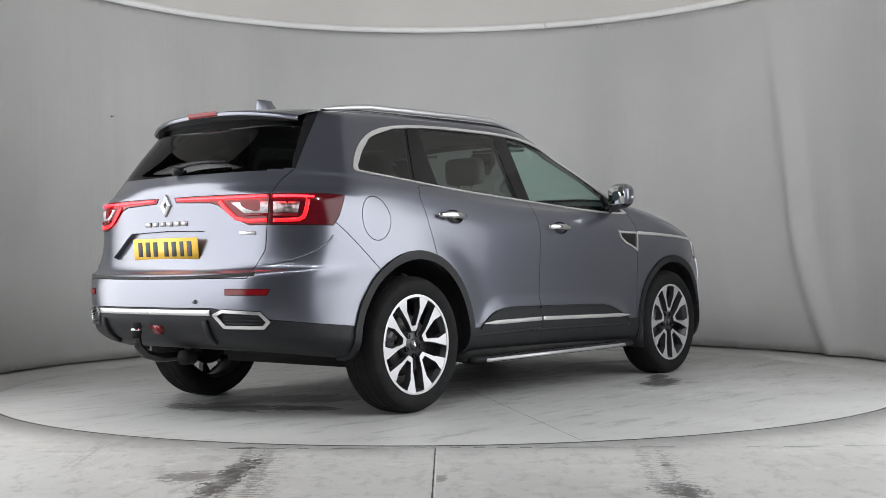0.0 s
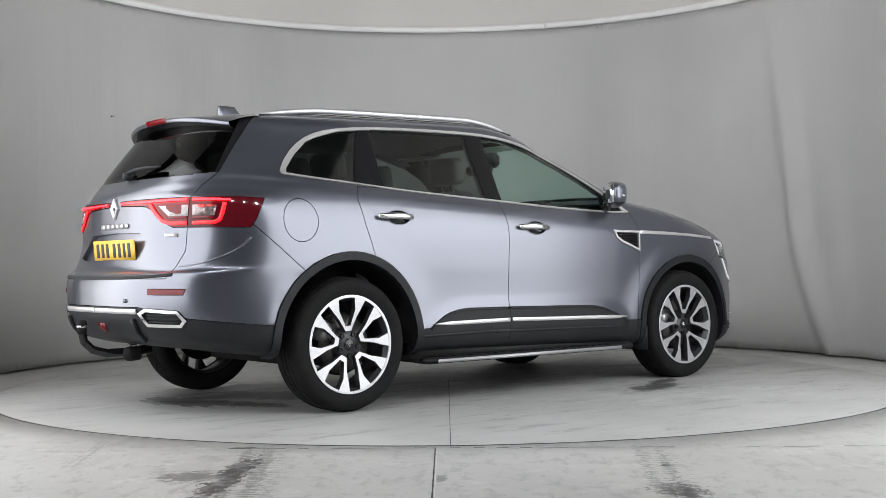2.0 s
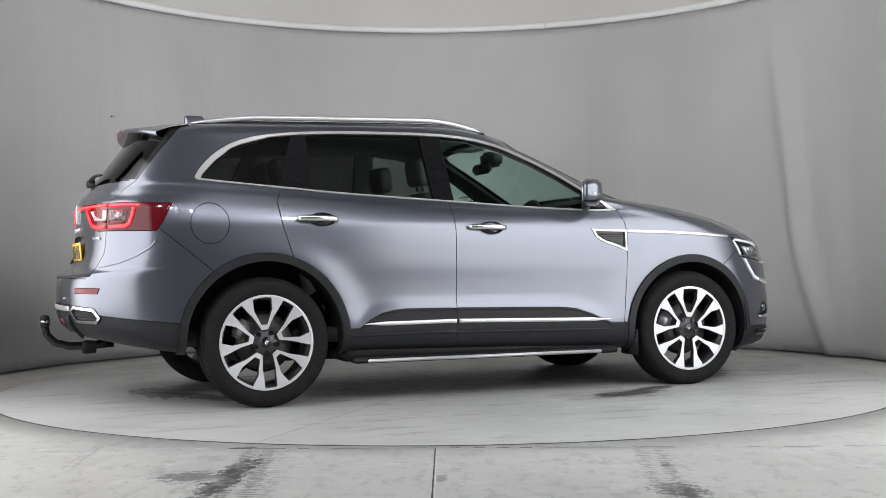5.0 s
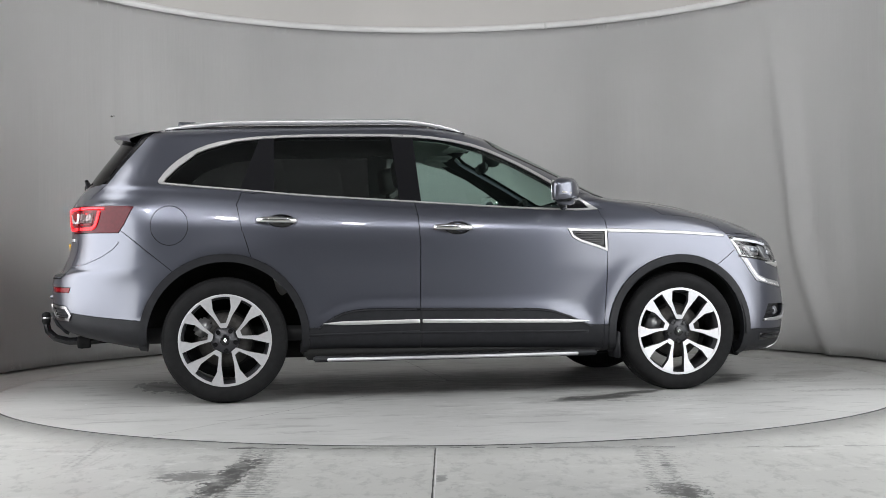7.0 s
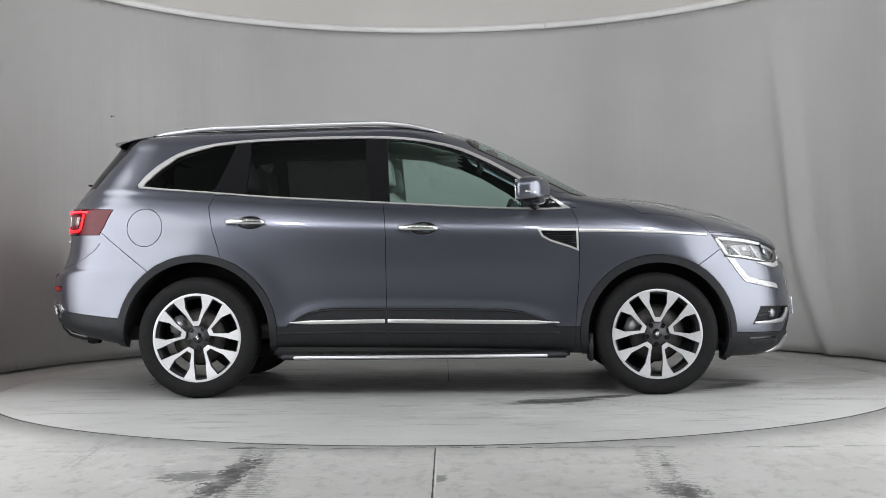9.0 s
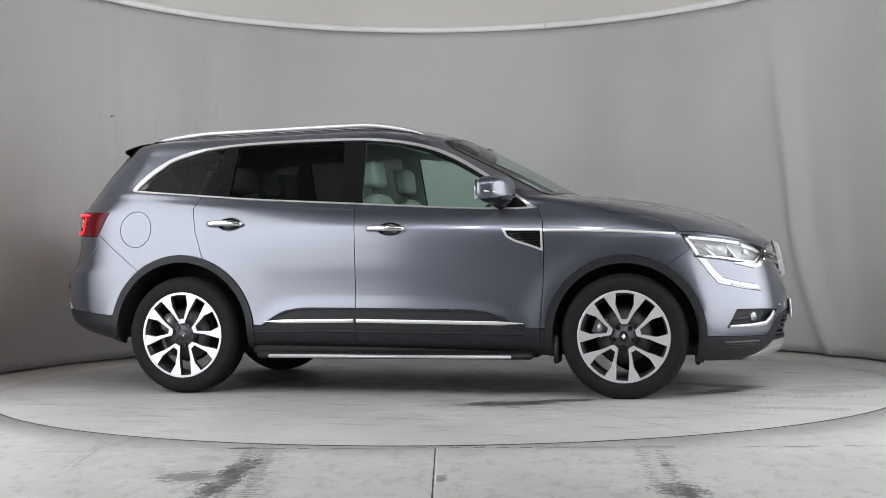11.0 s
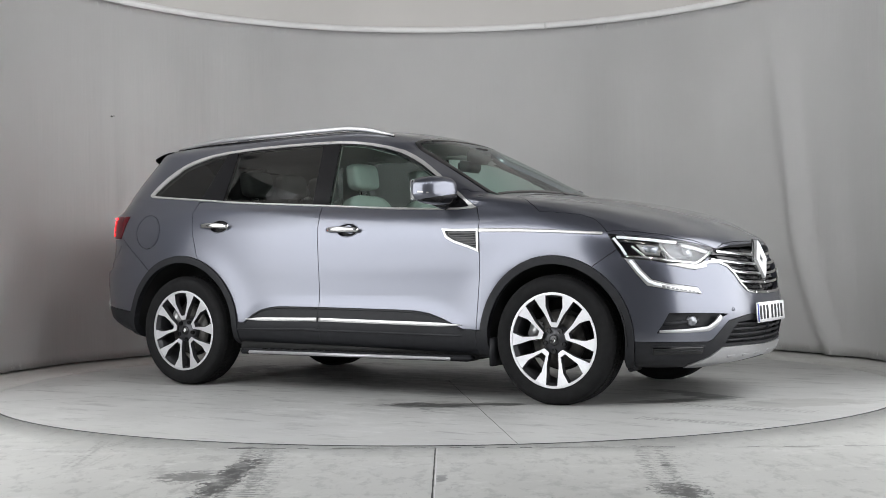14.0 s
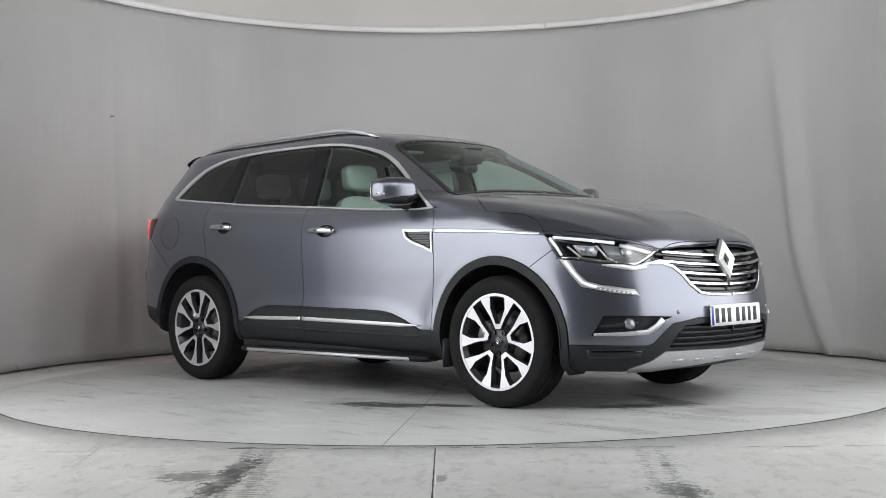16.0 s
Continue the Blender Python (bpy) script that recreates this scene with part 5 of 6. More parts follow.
both_sides("fog_trim", ribbon("front", [(1.772, 0.445), (1.86, 0.45), (1.98, 0.465)], 0.02, -0.03, 0.014), PLASTIC, fog)
c, n = on_skin("front", 1.938, 0.458, -0.024)
turn = n.to_track_quat("-Y", "Z").to_matrix().to_4x4()
b = lathe([(0.001, -0.012), (0.022, -0.010), (0.030, -0.002), (0.032, 0.012)], 24)
b.transform(Matrix.Translation(c) @ turn)
both_sides("fog_lamp", b, material("fog_glass", (0.30, 0.31, 0.33), 0.15, 0.5, 0.4, 60), fog, "round clear fog lamp")
intake = panel("lower_grille", "intake", DARK, bumper_f, "both", 0.0, 0.004, -0.05)[0]
for z in (0.345, 0.375, 0.405, 0.432):
    q0 = 2.165 + (z - 0.335) * 0.72
    middle("slat", over_nose(q0, z, z - 0.004, 0.012, -0.03, 0.02), PLASTIC, intake)
for q in (2.20, 2.33, 2.46):
    both_sides("skid_slot", ribbon("front", [(q - 0.03, 0.262), (q + 0.03, 0.266)], 0.012, 0.006, 0.0035), SILVER, bumper_f)
for q, z in ((1.595, 0.499), (2.20, 0.515)):
    c, n = on_skin("front", q, z, 0.0)
    b = lathe([(0.001, -0.003), (0.010, -0.003), (0.011, 0.002)], 16)
    b.transform(Matrix.Translation(c) @ n.to_track_quat("-Y", "Z").to_matrix().to_4x4())
    both_sides("parking_sensor", b, PAINT, bumper_f)
# The slot's recess is only a flat strip, its shade put into black colour.
both_sides("air_slot", ribbon("front", [(1.72, 0.305), (2.00, 0.305)], 0.040, -0.002, 0.004), GLOSS_BLACK, bumper_f)
both_sides("air_slot_lip", ribbon("front", [(1.71, 0.328), (2.01, 0.328)], 0.006, 0.0, 0.008), PLASTIC, bumper_f)
both_sides("air_slot_lip", ribbon("front", [(1.73, 0.305), (1.99, 0.305)], 0.006, 0.0, 0.008), PLASTIC, bumper_f)

# -- flanks: vents, trims, handles, sill strips, running boards --
vent = panel("side_vent", "vent_chrome", WINDOW_TRIM, car, "each", 0.0005, 0.02, 0.006, "chrome-framed side vent")
vg = panel("vent_mesh", "vent_grille", GLOSS_BLACK, car, "each", 0.0, 0.004, -0.008)
for a, b in zip(vg, vent):
    a.parent = b
for i in range(6):
    z = 0.948 - i * 0.014
    both_sides("vent_slat", ribbon("side", [(2.062 + max(0, i - 1) * 0.030, z), (2.236, z)], 0.006, -0.006, 0.010), GLOSS_BLACK, vent)
both_sides("wing_trim", ribbon("side", [(2.256, 0.966), (2.50, 0.960), (2.75, 0.948), (3.00, 0.930)], lambda t: 0.022 - 0.008 * t, 0.0, 0.007), WINDOW_TRIM, shell, "bright trim along the front wing")
for x0, x1, owners, z0, z1 in ((0.555, 1.116, door_r, 0.443, 0.447), (1.132, 2.135, door_f, 0.447, 0.428)):
    taper = (lambda t: 0.023 * min(1, 0.2 + 4 * t)) if owners is door_r else (lambda t: 0.023 * min(1, 0.2 + 6 * (1 - t)))
    both_sides("door_strip", ribbon("side", [(x0, z0), (x1, z1)], taper, 0.008, 0.008), SATIN_TRIM, owners, "bright strip along the door sill")
    lip = [p for p in CLAD_TOP if x0 - 0.06 < p[0] < x1 + 0.01]
    lip = lip + [(1.118, 0.522)] if owners is door_r else [(1.130, 0.5215)] + lip
    both_sides("cladding_lip", ribbon("side", [(x, z - 0.008) for x, z in lip], 0.011, 0.006, 0.006), PLASTIC, owners)
    both_sides("cladding_ridge", ribbon("side", [(max(x0 - 0.12, 0.46), z0 - 0.064), (x1, z1 - 0.060)], 0.014, 0.005, 0.005), PLASTIC, owners)


def handle(x0, x1, z, owners):
    """A pull handle: a cup in the door and a chrome grip across it."""
    cx = x0 + (x1 - x0) * 0.62
    cup = [(cx + 0.078 * math.cos(a), z + 0.002 + 0.040 * math.sin(a)) for a in np.linspace(0, 2 * math.pi, 28, endpoint=False)]
    bezel = tube([on_skin("side", *p, 0.001)[0] for p in cup], 0.003, 6, closed=True)
    both_sides("handle_bezel", bezel, PAINT, owners)
    both_sides("handle_cup", plaque("side", cup, 0.0015, 0.003), GLOSS_BLACK, owners)
    pts = []
    for i in range(13):
        t = i / 12
        p, n = on_skin("side", x0 + (x1 - x0) * t, z + 0.004 - 0.006 * t, 0.0)
        pts.append(p + n * (0.012 + 0.026 * math.sin(math.pi * min(1, max(0, t))) ** 0.6))
    grip = tube(pts, lambda t: 0.018 * (0.75 + 0.25 * math.sin(math.pi * t)), 12, 0.6)
    both_sides("handle", grip, CHROME, owners, "chrome door handle")


handle(0.178, 0.412, 1.033, door_r)
handle(1.200, 1.436, 0.985, door_f)


def board():
    bm = box(0.50, 2.18, -0.915, -0.78, 0.222, 0.255, 0.008)
    return bm


boards = both_sides("running_board", board(), PLASTIC, car, "black running board with bright edge")
both_sides("board_edge", box(0.575, 2.065, -0.923, -0.905, 0.226, 0.246, 0.005), ALLOY, boards, "brushed metal edge strip")
for i in range(22):
    both_sides("tread_stud", box(0.66 + i * 0.062, 0.69 + i * 0.062, -0.89, -0.85, 0.255, 0.260, 0.002, 1), RUBBER, boards)

# -- roof: rails, aerial fin, spoiler, wiper --
rail_x = np.linspace(-0.34, 1.46, 26)
rail_pts = []
for x in rail_x:
    t = (x + 0.34) / 1.80
    p, n = on_skin("top", x, -0.548 - 0.02 * math.sin(math.pi * t), 0.0)
    rail_pts.append(p + Vector((0, -0.004, 0.004 + 0.026 * min(1, 5 * t, 5 * (1 - t)) ** 0.8)))
both_sides("roof_rail", tube(rail_pts, lambda t: 0.016 * min(1, 0.45 + 6 * t, 0.45 + 6 * (1 - t)), 10, 0.9), SILVER, car, "satin silver roof rail")
both_sides("rail_foot", tube([on_skin("top", x, -0.552 - 0.018 * math.sin(math.pi * (x + 0.34) / 1.80), 0.002)[0] for x in rail_x], 0.008, 6), GLOSS_BLACK, car)


def fin():
    bm = bmesh.new()
    rings = []
    for t in np.linspace(0, 1, 9):
        x0, x1 = -0.30 + 0.015 * t, -0.08 - 0.10 * t ** 0.8
        w = 0.036 * (1 - t) ** 0.7 + 0.011
        z = 1.60 + 0.100 * t
        rings.append([bm.verts.new(((x0 + x1) / 2 + (x1 - x0) / 2 * math.cos(a), w * math.sin(a) * (1 - 0.5 * math.cos(a)), z + 0.02 * (1 - t) * math.cos(a) * (1 - t))) for a in np.linspace(0, 2 * math.pi, 20, endpoint=False)])
    for p, q in zip(rings, rings[1:]):
        for i in range(20):
            bm.faces.new((p[i], p[(i + 1) % 20], q[(i + 1) % 20], q[i]))
    bm.faces.new(rings[-1])
    bmesh.ops.recalc_face_normals(bm, faces=bm.faces)
    return bm


middle("roof_aerial", fin(), PAINT, car, "grey shark-fin roof aerial")


def spoiler(lower):
    """The roof spoiler: a painted upper skin and a gloss black underside."""
    bm = bmesh.new()
    n = 40
    rows = []
    for i in range(n + 1):
        u = -1 + 2 * i / n
        y = 0.600 * u
        a = abs(u)
        tip_x, tip_z = -0.668 + 0.13 * a ** 3, 1.588 - 0.050 * a ** 2.4
        root_x = -0.36
        root_z = on_skin("top", root_x, -min(0.55, abs(y)) - 0.001, 0.0)[0].z + 0.004
        if abs(y) > 0.55:
            root_z -= 0.01
        col = []
        if not lower:
            for t in np.linspace(0, 1, 9):
                col.append((root_x + (tip_x - root_x) * t, y * (1 - 0.03 * t), root_z + (tip_z - root_z) * t + 0.008 * math.sin(math.pi * t)))
            col.append((tip_x - 0.004, y * 0.97, tip_z - 0.012))
            col.append((tip_x + 0.004, y * 0.968, tip_z - 0.022))
        else:
            for t in np.linspace(0, 1, 6):
                col.append((tip_x + 0.004 + 0.17 * t, y * 0.968, tip_z - 0.022 - 0.040 * t * (1 - 0.3 * a) - 0.016 * math.sin(math.pi * t)))
        rows.append([bm.verts.new(c) for c in col])
    for p, q in zip(rows, rows[1:]):
        for j in range(len(p) - 1):
            bm.faces.new((p[j], q[j], q[j + 1], p[j + 1]))
    bmesh.ops.recalc_face_normals(bm, faces=bm.faces)
    return bm


sp = middle("spoiler", spoiler(False), PAINT, tailgate)
middle("spoiler_underside", spoiler(True), GLOSS_BLACK, sp, "gloss black underside of the roof spoiler")
brake = bmesh.new()
rows_ = []
for i in range(13):
    y = -0.115 + 0.23 * i / 12
    rows_.append([brake.verts.new((-0.674 + 0.095 * (abs(y) / 0.57) ** 3 + dx, y, 1.590 - 0.045 * (abs(y) / 0.57) ** 2.4 + dz)) for dx, dz in ((0.0, 0.004), (-0.004, -0.006), (0.004, -0.022), (0.02, -0.026))])
for p, q in zip(rows_, rows_[1:]):
    for j in range(3):
        brake.faces.new((p[j], q[j], q[j + 1], p[j + 1]))
bmesh.ops.recalc_face_normals(brake, faces=brake.faces)
middle("brake_light", brake, RED_LENS, sp, "red high-level brake light")


def back_at(y, z, lift):
    p, n = on_skin("back", -abs(y), z, lift)
    p.y = y
    return p


wiper = tube([back_at(0.0, 1.275, 0.028), back_at(-0.10, 1.287, 0.034), back_at(-0.22, 1.292, 0.034), back_at(-0.34, 1.290, 0.028)], lambda t: 0.017 - 0.008 * t, 8, 0.7)
wp = middle("rear_wiper", wiper, PLASTIC, tailgate, "black rear wiper")
hub = lathe([(0.001, -0.05), (0.022, -0.045), (0.026, 0.0)], 16)
hub.transform(Matrix.Translation(back_at(0.0, 1.275, 0.0)) @ pose(0, 0, 0, 0, 0, -90))
middle("wiper_boss", hub, PLASTIC, wp)

both_sides("screen_border", ribbon("top", [(1.625, -0.400), (1.615, -0.525), (1.66, -0.553), (1.95, -0.642), (2.22, -0.722), (2.275, -0.715), (2.315, -0.55), (2.338, -0.30), (2.346, -0.006)], 0.035, 0.0005, 0.001), GLOSS_BLACK, car, "black printed windscreen border")
both_sides("screen_border", ribbon("top", [(1.655, -0.006), (1.65, -0.20), (1.632, -0.41)], 0.05, 0.0005, 0.001), GLOSS_BLACK, car)

# -- door mirrors --


def mirror_shell():
    bm = bmesh.new()
    bmesh.ops.create_uvsphere(bm, u_segments=32, v_segments=20, radius=1)
    for v in bm.verts:
        p = v.co
        k = (abs(p.x) ** 3.0 + abs(p.y) ** 3.4 + abs(p.z) ** 3.4) ** (-1 / 3.2)
        x, y, z = p.x * k, p.y * k, p.z * k
        x = x * (0.084 if x > 0 else 0.056)
        taper = 1 - 0.16 * max(0, -y)
        v.co = Vector((1.982 + x + 0.052 * y, -0.945 + y * 0.105, 1.200 + z * 0.082 * taper + 0.006 * (-y)))
    return bm


def sheared(bm):
    for v in bm.verts:
        v.co.x += 0.5 * (v.co.y + 0.945)
    return bm


shell_m = mirror_shell()
top_m = shell_m.copy()
bmesh.ops.bisect_plane(top_m, geom=top_m.verts[:] + top_m.edges[:] + top_m.faces[:], plane_co=(1.9, -0.9, 1.158), plane_no=(0.1, 0.12, -1), clear_outer=True)
bmesh.ops.bisect_plane(shell_m, geom=shell_m.verts[:] + shell_m.edges[:] + shell_m.faces[:], plane_co=(1.9, -0.9, 1.156), plane_no=(0.1, 0.12, -1), clear_inner=True)
mirrors = both_sides("door_mirror", top_m, PAINT, door_f, "grey door mirror")
both_sides("mirror_base", shell_m, GLOSS_BLACK, mirrors)
both_sides("mirror_arm", tube([(2.04, -0.80, 1.115), (2.00, -0.86, 1.128), (1.968, -0.93, 1.150)], lambda t: 0.042 - 0.010 * t, 12, 0.75), GLOSS_BLACK, mirrors)
both_sides("mirror_glass", sheared(box(1.927, 1.931, -1.032, -0.862, 1.145, 1.262, 0.004)), material("mirror_silver", (0.85, 0.87, 0.87), 0.02, 1.0), mirrors)
both_sides("mirror_indicator", tube([(2.086, -0.87, 1.174), (2.044, -0.96, 1.178), (1.999, -1.03, 1.184), (1.944, -1.052, 1.190)], 0.006, 6), material("amber_white_lens", (0.75, 0.72, 0.68), 0.1, 0.4), mirrors)

# -- underbody, wheel wells, tow bar --
middle("underbody", box(-0.10, 3.30, -0.55, 0.55, 0.225, 0.34, 0.03), DARK, car)
both_sides("sill", box(0.45, 2.22, -0.86, -0.5, 0.23, 0.32, 0.02), DARK, car)
for x, z, r0, r1 in ARCHES:
    bm = bmesh.new()
    rr = []
    for y, r in ((-0.895, r0 + 0.012), (-0.55, r0 + 0.02), (-0.5, r0 - 0.05)):
        rr.append([bm.verts.new((x + r * math.cos(a), y, z + r * math.sin(a))) for a in np.linspace(-0.08, math.pi + 0.08, 40)])
    for p, q in zip(rr, rr[1:]):
        for i in range(39):
            bm.faces.new((p[i], p[i + 1], q[i + 1], q[i]))
    bm.faces.new(rr[-1])
    both_sides("wheel_well", bm, DARK, car)
both_sides("mud_flap", box(2.308, 2.332, -0.90, -0.72, 0.20, 0.36, 0.005), PLASTIC, car)
both_sides("front_flap", box(3.10, 3.125, -0.80, -0.66, 0.19, 0.28, 0.006), PLASTIC, car)
tow = middle("tow_bar", tube([(-0.72, 0.0, 0.335), (-0.85, 0.0, 0.322), (-0.97, 0.0, 0.322), (-1.05, 0.0, 0.345), (-1.095, 0.0, 0.39), (-1.105, 0.0, 0.44), (-1.106, 0.0, 0.455)], lambda t: 0.026 - 0.006 * t, 14), GLOSS_BLACK, car, "black swan-neck tow bar")
ball = lathe([(0.001, 0.076), (0.022, 0.072), (0.027, 0.055), (0.026, 0.02), (0.023, 0.0), (0.001, -0.002)], 24, "z")
ball.transform(Matrix.Translation((-1.106, 0, 0.432)))
middle("tow_ball_cap", ball, RUBBER, tow)
band_ = lathe([(0.024, -0.004), (0.0275, -0.003), (0.0275, 0.008), (0.024, 0.009)], 24, "z")
band_.transform(Matrix.Translation((-1.106, 0, 0.468)))
middle("tow_ball_ring", band_, CHROME, tow)
sock = lathe([(0.001, -0.05), (0.036, -0.045), (0.040, -0.02), (0.036, 0.03)], 20)
sock.transform(Matrix.Translation((-0.86, -0.10, 0.32)) @ pose(0, 0, 0, 0, 0, -90))
middle("tow_socket", sock, RUBBER, tow)
middle("silencer", box(-0.78, -0.45, -0.42, 0.42, 0.355, 0.43, 0.03, 3), STEEL, car)

# -- wheels --
PXM = 0.262 / 240


def spoke():
    """One V-shaped pair of spokes: a machined face with dark painted flanks."""
    rim_r = math.sqrt(232 ** 2 - 47 ** 2)
    inner = [(0, 90), (14, 90), (24, 112), (36, 140), (47, 166), (47, rim_r)]
    outer = [(0, 65), (16, 65), (31, 92), (49, 124), (77, 160), (110, 204)]
    bm = bmesh.new()
    for s in (1, -1):
        cols = []
        for (a, ra), (b, rb) in zip(inner, outer):
            col = []
            for t in (0.0, 0.5, 1.0):
                u, r = a + (b - a) * t, ra + (rb - ra) * t
                col.append((s * u * PXM, r * PXM))
            cols.append(col)
        top = [[bm.verts.new((u, -0.101 + 0.018 * (1 - math.hypot(u, r) / 0.253), r)) for u, r in c] for c in cols]
        for p, q in zip(top, top[1:]):
            for k in range(2):
                bm.faces.new((p[k], p[k + 1], q[k + 1], q[k]))
        for k in (0, 2):
            up = [c[k] for c in top]
            low = [bm.verts.new((v.co.x, -0.058, v.co.z)) for v in up]
            for p, q, p2, q2 in zip(up, up[1:], low, low[1:]):
                bm.faces.new((p, q, q2, p2)).material_index = 1
    bmesh.ops.remove_doubles(bm, verts=bm.verts, dist=1e-5)
    bmesh.ops.recalc_face_normals(bm, faces=bm.faces)
    return bm


def lower_profile(bm):
    """Draw the sidewall in to a loaded tyre's radius."""
    for v in bm.verts:
        r = math.hypot(v.co.x, v.co.z)
        if r > 0.262:
            k = (0.262 + (r - 0.262) * 0.915) / r
            v.co.x, v.co.z = v.co.x * k, v.co.z * k
    return bm


def tyre_mesh():
    prof = [(0.250, -0.085), (0.262, -0.098), (0.275, -0.104), (0.300, -0.112), (0.325, -0.112), (0.343, -0.106), (0.353, -0.097), (0.360, -0.084)]
    bm = lathe(prof + [(0.3635, -0.06), (0.3645, -0.03), (0.365, 0), (0.3645, 0.03), (0.3635, 0.06), (0.360, 0.084), (0.343, 0.106), (0.30, 0.112), (0.250, 0.085)], 96)
    return lower_profile(bm)


def tread_blocks():
    """Shoulder blocks and three ribs, standing proud of the tread."""
    bm = bmesh.new()
    n = 76
    for i in range(n):
        a0, a1 = 2 * math.pi * i / n, 2 * math.pi * (i + 0.86) / n
        for y0, y1, r0, r1, skew in ((-0.106, -0.066, 0.3445, 0.3665, 0.0), (-0.056, -0.022, 0.3675, 0.3685, 0.02), (-0.012, 0.012, 0.3685, 0.3685, 0.0), (0.022, 0.056, 0.3685, 0.3675, -0.02), (0.066, 0.106, 0.3665, 0.3445, 0.0)):
            vs = []
            for r_in in (0.012, 0.0):
                for a, y, r in ((a0, y0, r0), (a1, y0, r0), (a1 + skew, y1, r1), (a0 + skew, y1, r1)):
                    vs.append(bm.verts.new(((r - r_in) * math.cos(a), y, (r - r_in) * math.sin(a))))
            for q in ((4, 5, 6, 7), (0, 1, 5, 4), (1, 2, 6, 5), (2, 3, 7, 6), (3, 0, 4, 7)):
                bm.faces.new([vs[k] for k in q])
    bmesh.ops.recalc_face_normals(bm, faces=bm.faces)
    return lower_profile(bm)


M_TYRE = mesh_of("tyre", tyre_mesh(), RUBBER)
M_TREAD = mesh_of("tread", tread_blocks(), RUBBER, False)
M_BARREL = mesh_of("wheel", lathe([(0.236, -0.070), (0.248, -0.090), (0.2515, -0.1005), (0.259, -0.1035), (0.262, -0.102), (0.258, -0.09), (0.244, -0.075), (0.232, 0.02), (0.236, 0.09), (0.25, 0.095)], 72), ALLOY_DARK)
M_LIP = mesh_of("rim_lip", lathe([(0.2475, -0.0985), (0.2485, -0.1035), (0.260, -0.1037), (0.2625, -0.103)], 72), ALLOY, False)
M_SPOKE = mesh_of("spoke", spoke(), [ALLOY, ALLOY_DARK], False)
M_HUB = mesh_of("hub", lathe([(0.001, -0.082), (0.03, -0.081), (0.033, -0.078), (0.036, -0.076), (0.066, -0.073), (0.078, -0.060), (0.082, -0.03)], 40), ALLOY_DARK)
M_CAP = mesh_of("hub_cap", lathe([(0.001, -0.0865), (0.024, -0.0862), (0.029, -0.084), (0.030, -0.078)], 32), GLOSS_BLACK)
M_NUT = mesh_of("wheel_nut", lathe([(0.001, -0.080), (0.008, -0.080), (0.009, -0.084), (0.013, -0.084), (0.0145, -0.07)], 12), GLOSS_BLACK, False)
M_DISC = mesh_of("brake_disc", lathe([(0.08, -0.03), (0.155, -0.03), (0.155, -0.008), (0.08, -0.008)], 48), DISC)
M_BACK = mesh_of("brake_shield", lathe([(0.02, 0.01), (0.17, 0.01), (0.17, 0.016)], 40), DARK)
M_CALIPER = mesh_of("brake_caliper", box(-0.055, 0.055, -0.05, 0.03, 0.105, 0.185, 0.015), SILVER)
M_MARK = diamond(0.022, 0.030, 0.4, 0.003)
M_MARK.transform(Matrix.Translation((0, -0.0862, 0)) @ pose(0, 0, 0, 0, 0, -90))
M_MARK = mesh_of("cap_mark", M_MARK, CHROME, False)


def wheel(x, side, phase, caliper, height):
    w = new("wheel", M_BARREL)
    w.parent = car
    w["label"] = "five twin-spoke machined alloy wheel with tyre"
    w.matrix_basis = SHIFT @ pose(x, 0.795 * side, height, 0, 0, 0 if side < 0 else 180)

    def sub(name, me, m=None):
        o = new(name, me)
        o.parent = w
        if m is not None:
            o.matrix_basis = m
        return o

    for name, me in (("tyre", M_TYRE), ("tread", M_TREAD), ("rim_lip", M_LIP), ("hub", M_HUB), ("hub_cap", M_CAP), ("brake_disc", M_DISC), ("brake_shield", M_BACK), ("cap_mark", M_MARK)):
        sub(name, me)
    for i in range(5):
        sub("spoke", M_SPOKE, pose(0, 0, 0, 0, -(phase - 90) - 72 * i, 0))
        a = radians(phase + 36 + 72 * i)
        sub("wheel_nut", M_NUT, pose(0.060 * math.cos(a), 0, 0.060 * math.sin(a)))
    sub("brake_caliper", M_CALIPER, pose(0, 0, 0, 0, caliper, 0))
    return w


for side in (-1, 1):
    wheel(0.0, side, 95.5, 60 * side, 0.359)
    wheel(2.705, side, 87.6, 70 * side, 0.354)

# -- cabin --


def cushion(sx, sy, sz, power=4.0):
    """A plump upholstered block."""
    bm = bmesh.new()
    bmesh.ops.create_uvsphere(bm, u_segments=28, v_segments=18, radius=1)
    for v in bm.verts:
        k = (abs(v.co.x) ** power + abs(v.co.y) ** power + abs(v.co.z) ** power) ** (-1 / power)
        v.co = Vector((v.co.x * k * sx / 2, v.co.y * k * sy / 2, v.co.z * k * sz / 2))
    return bm


def seat(x, y, wide, base, name, label, lean=14):
    root = cushion(0.54, wide, 0.20)
    root.transform(pose(0, 0, 0.52))
    root = part(name, root, LEATHER, car, label)
    back_ = cushion(0.16, wide, 0.68)
    back_.transform(pose(-0.24, 0, 0.52, 0, -lean, 0) @ pose(0, 0, 0.32))
    part("backrest", back_, LEATHER, root)
    heads = (0,) if wide < 0.7 else (-0.38, 0, 0.38)
    for hy in heads:
        head = cushion(0.10, 0.27, 0.17, 5.0)
        head.transform(pose(-0.41, hy, 1.285, 0, -8, 0))
        part("headrest", head, LEATHER, root)
        for s in (-0.05, 0.05):
            part("headrest_post", tube([(-0.37, hy + s, 1.06), (-0.41, hy + s, 1.22)], 0.006, 8), CHROME, root)
    for o in (root, *root.children):
        o.data.transform(SHIFT @ pose(x, y, base))
    return root


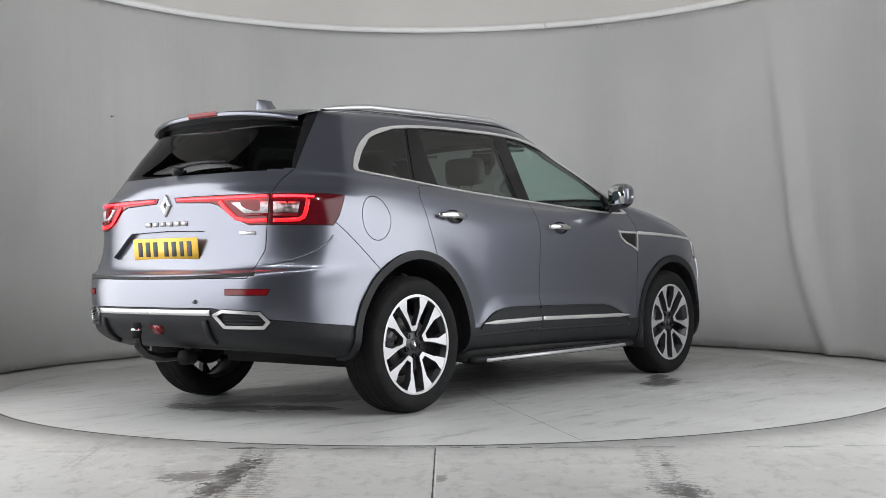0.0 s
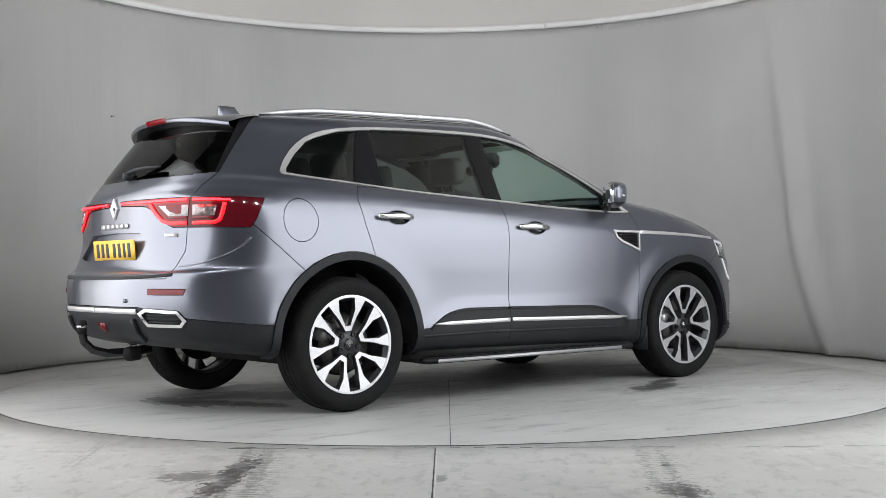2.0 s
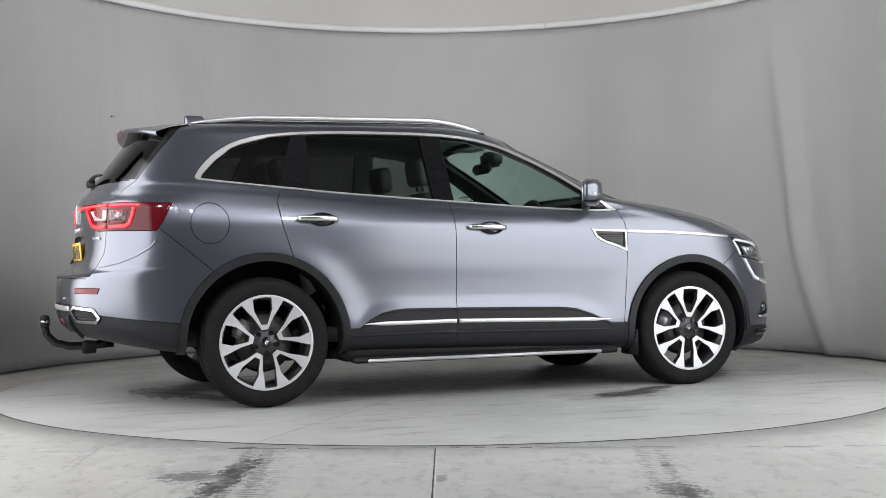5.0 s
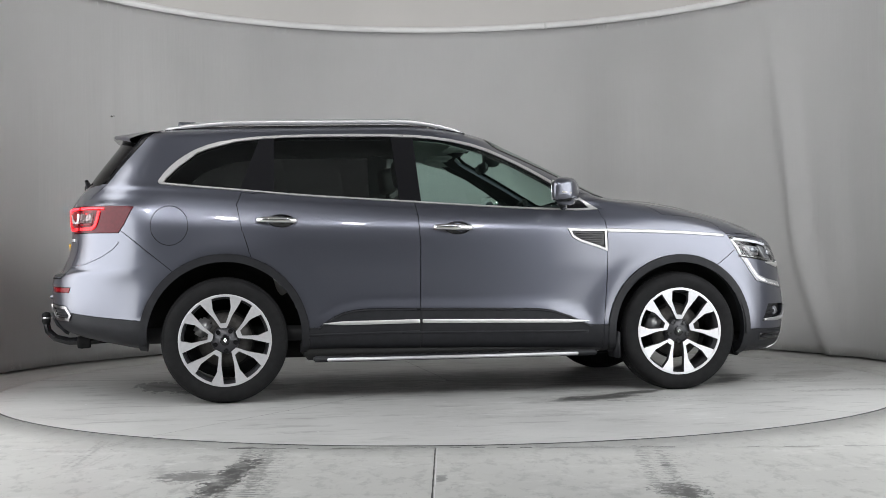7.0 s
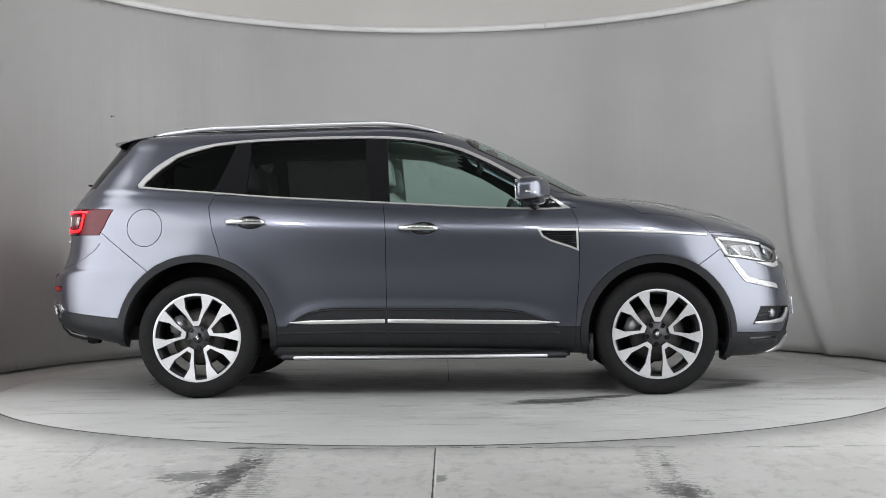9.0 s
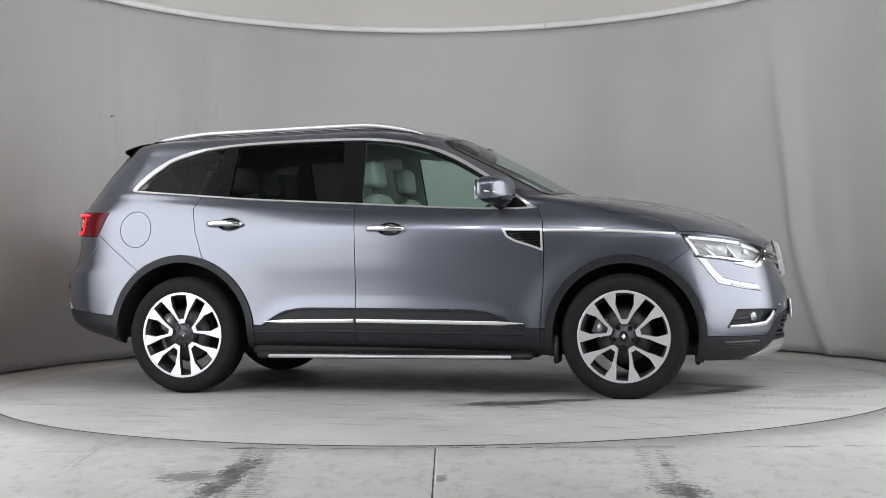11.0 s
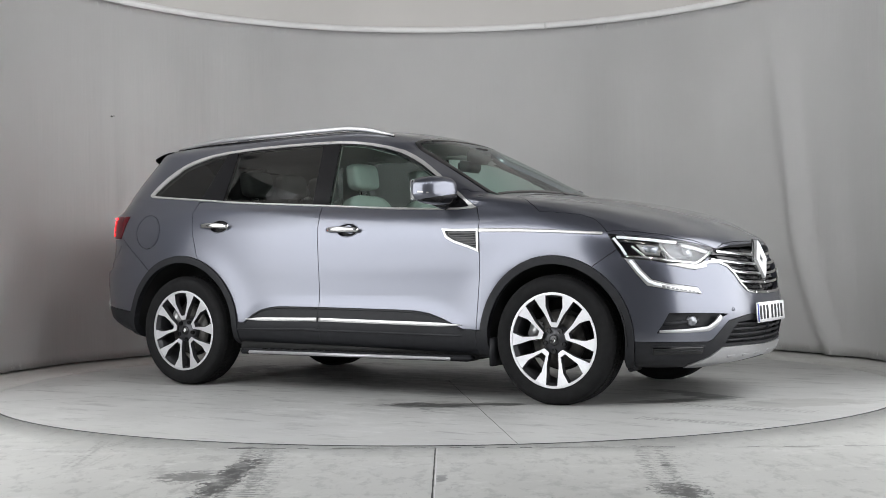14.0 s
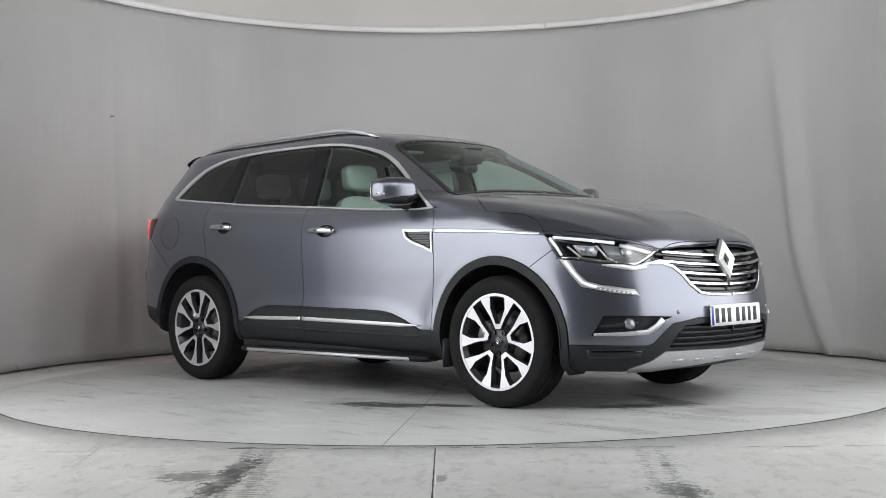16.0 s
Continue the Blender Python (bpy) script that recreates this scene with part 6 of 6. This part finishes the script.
seat(1.50, -0.37, 0.52, 0.06, "front_seat", "light grey leather front seat")
seat(1.50, 0.37, 0.52, 0.06, "front_seat", "light grey leather front seat")
seat(0.62, 0.0, 1.24, 0.05, "rear_seat", "light grey leather rear bench")
dash = bmesh.new()
prof = [(2.30, 1.12), (2.12, 1.115), (1.98, 1.085), (1.90, 1.02), (1.92, 0.88), (1.98, 0.70), (2.0, 0.45)]
sides_ = [[dash.verts.new((x, y, z)) for x, z in prof] for y in np.linspace(-0.70, 0.70, 9)]
for p, q in zip(sides_, sides_[1:]):
    for j in range(len(prof) - 1):
        dash.faces.new((p[j], p[j + 1], q[j + 1], q[j]))
middle("dashboard", dash, TRIM_DARK, car, "dark cabin dashboard")
hood = box(1.93, 2.10, -0.56, -0.20, 1.06, 1.135, 0.03, 3)
middle("instrument_hood", hood, TRIM_DARK, car)
ring = [(0, 0.185 * math.cos(a), 0.185 * math.sin(a)) for a in np.linspace(0, 2 * math.pi, 40, endpoint=False)]
sw = join(tube(ring, 0.015, 10, closed=True), tube([(0, -0.17, 0.0), (0.02, 0, 0), (0, 0.17, 0)], 0.018, 8), tube([(0.02, 0, 0), (0.0, 0, -0.17)], 0.018, 8), tube([(0.0, 0, 0), (0.15, 0, 0)], 0.045, 12))
sw.transform(pose(1.80, -0.37, 1.00, 0, 24, 0))
middle("steering_wheel", sw, TRIM_DARK, car, "dark steering wheel")
mir = box(1.66, 1.70, -0.13, 0.13, 1.37, 1.44, 0.015, 3)
middle("rear_view_mirror", mir, TRIM_DARK, car)
middle("mirror_housing", box(1.70, 1.80, -0.09, 0.09, 1.42, 1.52, 0.02, 3), TRIM_DARK, car)
for y in (-0.36, 0.36):
    middle("sun_visor", box(1.38, 1.52, y - 0.16, y + 0.16, 1.49, 1.505, 0.005), LEATHER, car)
middle("cabin_floor", box(-0.55, 2.2, -0.74, 0.74, 0.34, 0.42), TRIM_DARK, car)
middle("luggage_cover", box(-0.70, -0.02, -0.62, 0.62, 1.06, 1.08), TRIM_DARK, car)
both_sides("door_lining", box(0.50, 2.15, -0.80, -0.77, 0.40, 1.09, 0.01), TRIM_DARK, car)


# ---- the turntable turns, and the car with it ----
def motions():
    rows = []
    for i in range(33):
        t = i * 0.5
        rows.append((t, pose(0, 0, 0, 0, 0, 50.80 - 5.850 * t)))
    walk(car, rows)
    walk(turntable, rows)


motions()
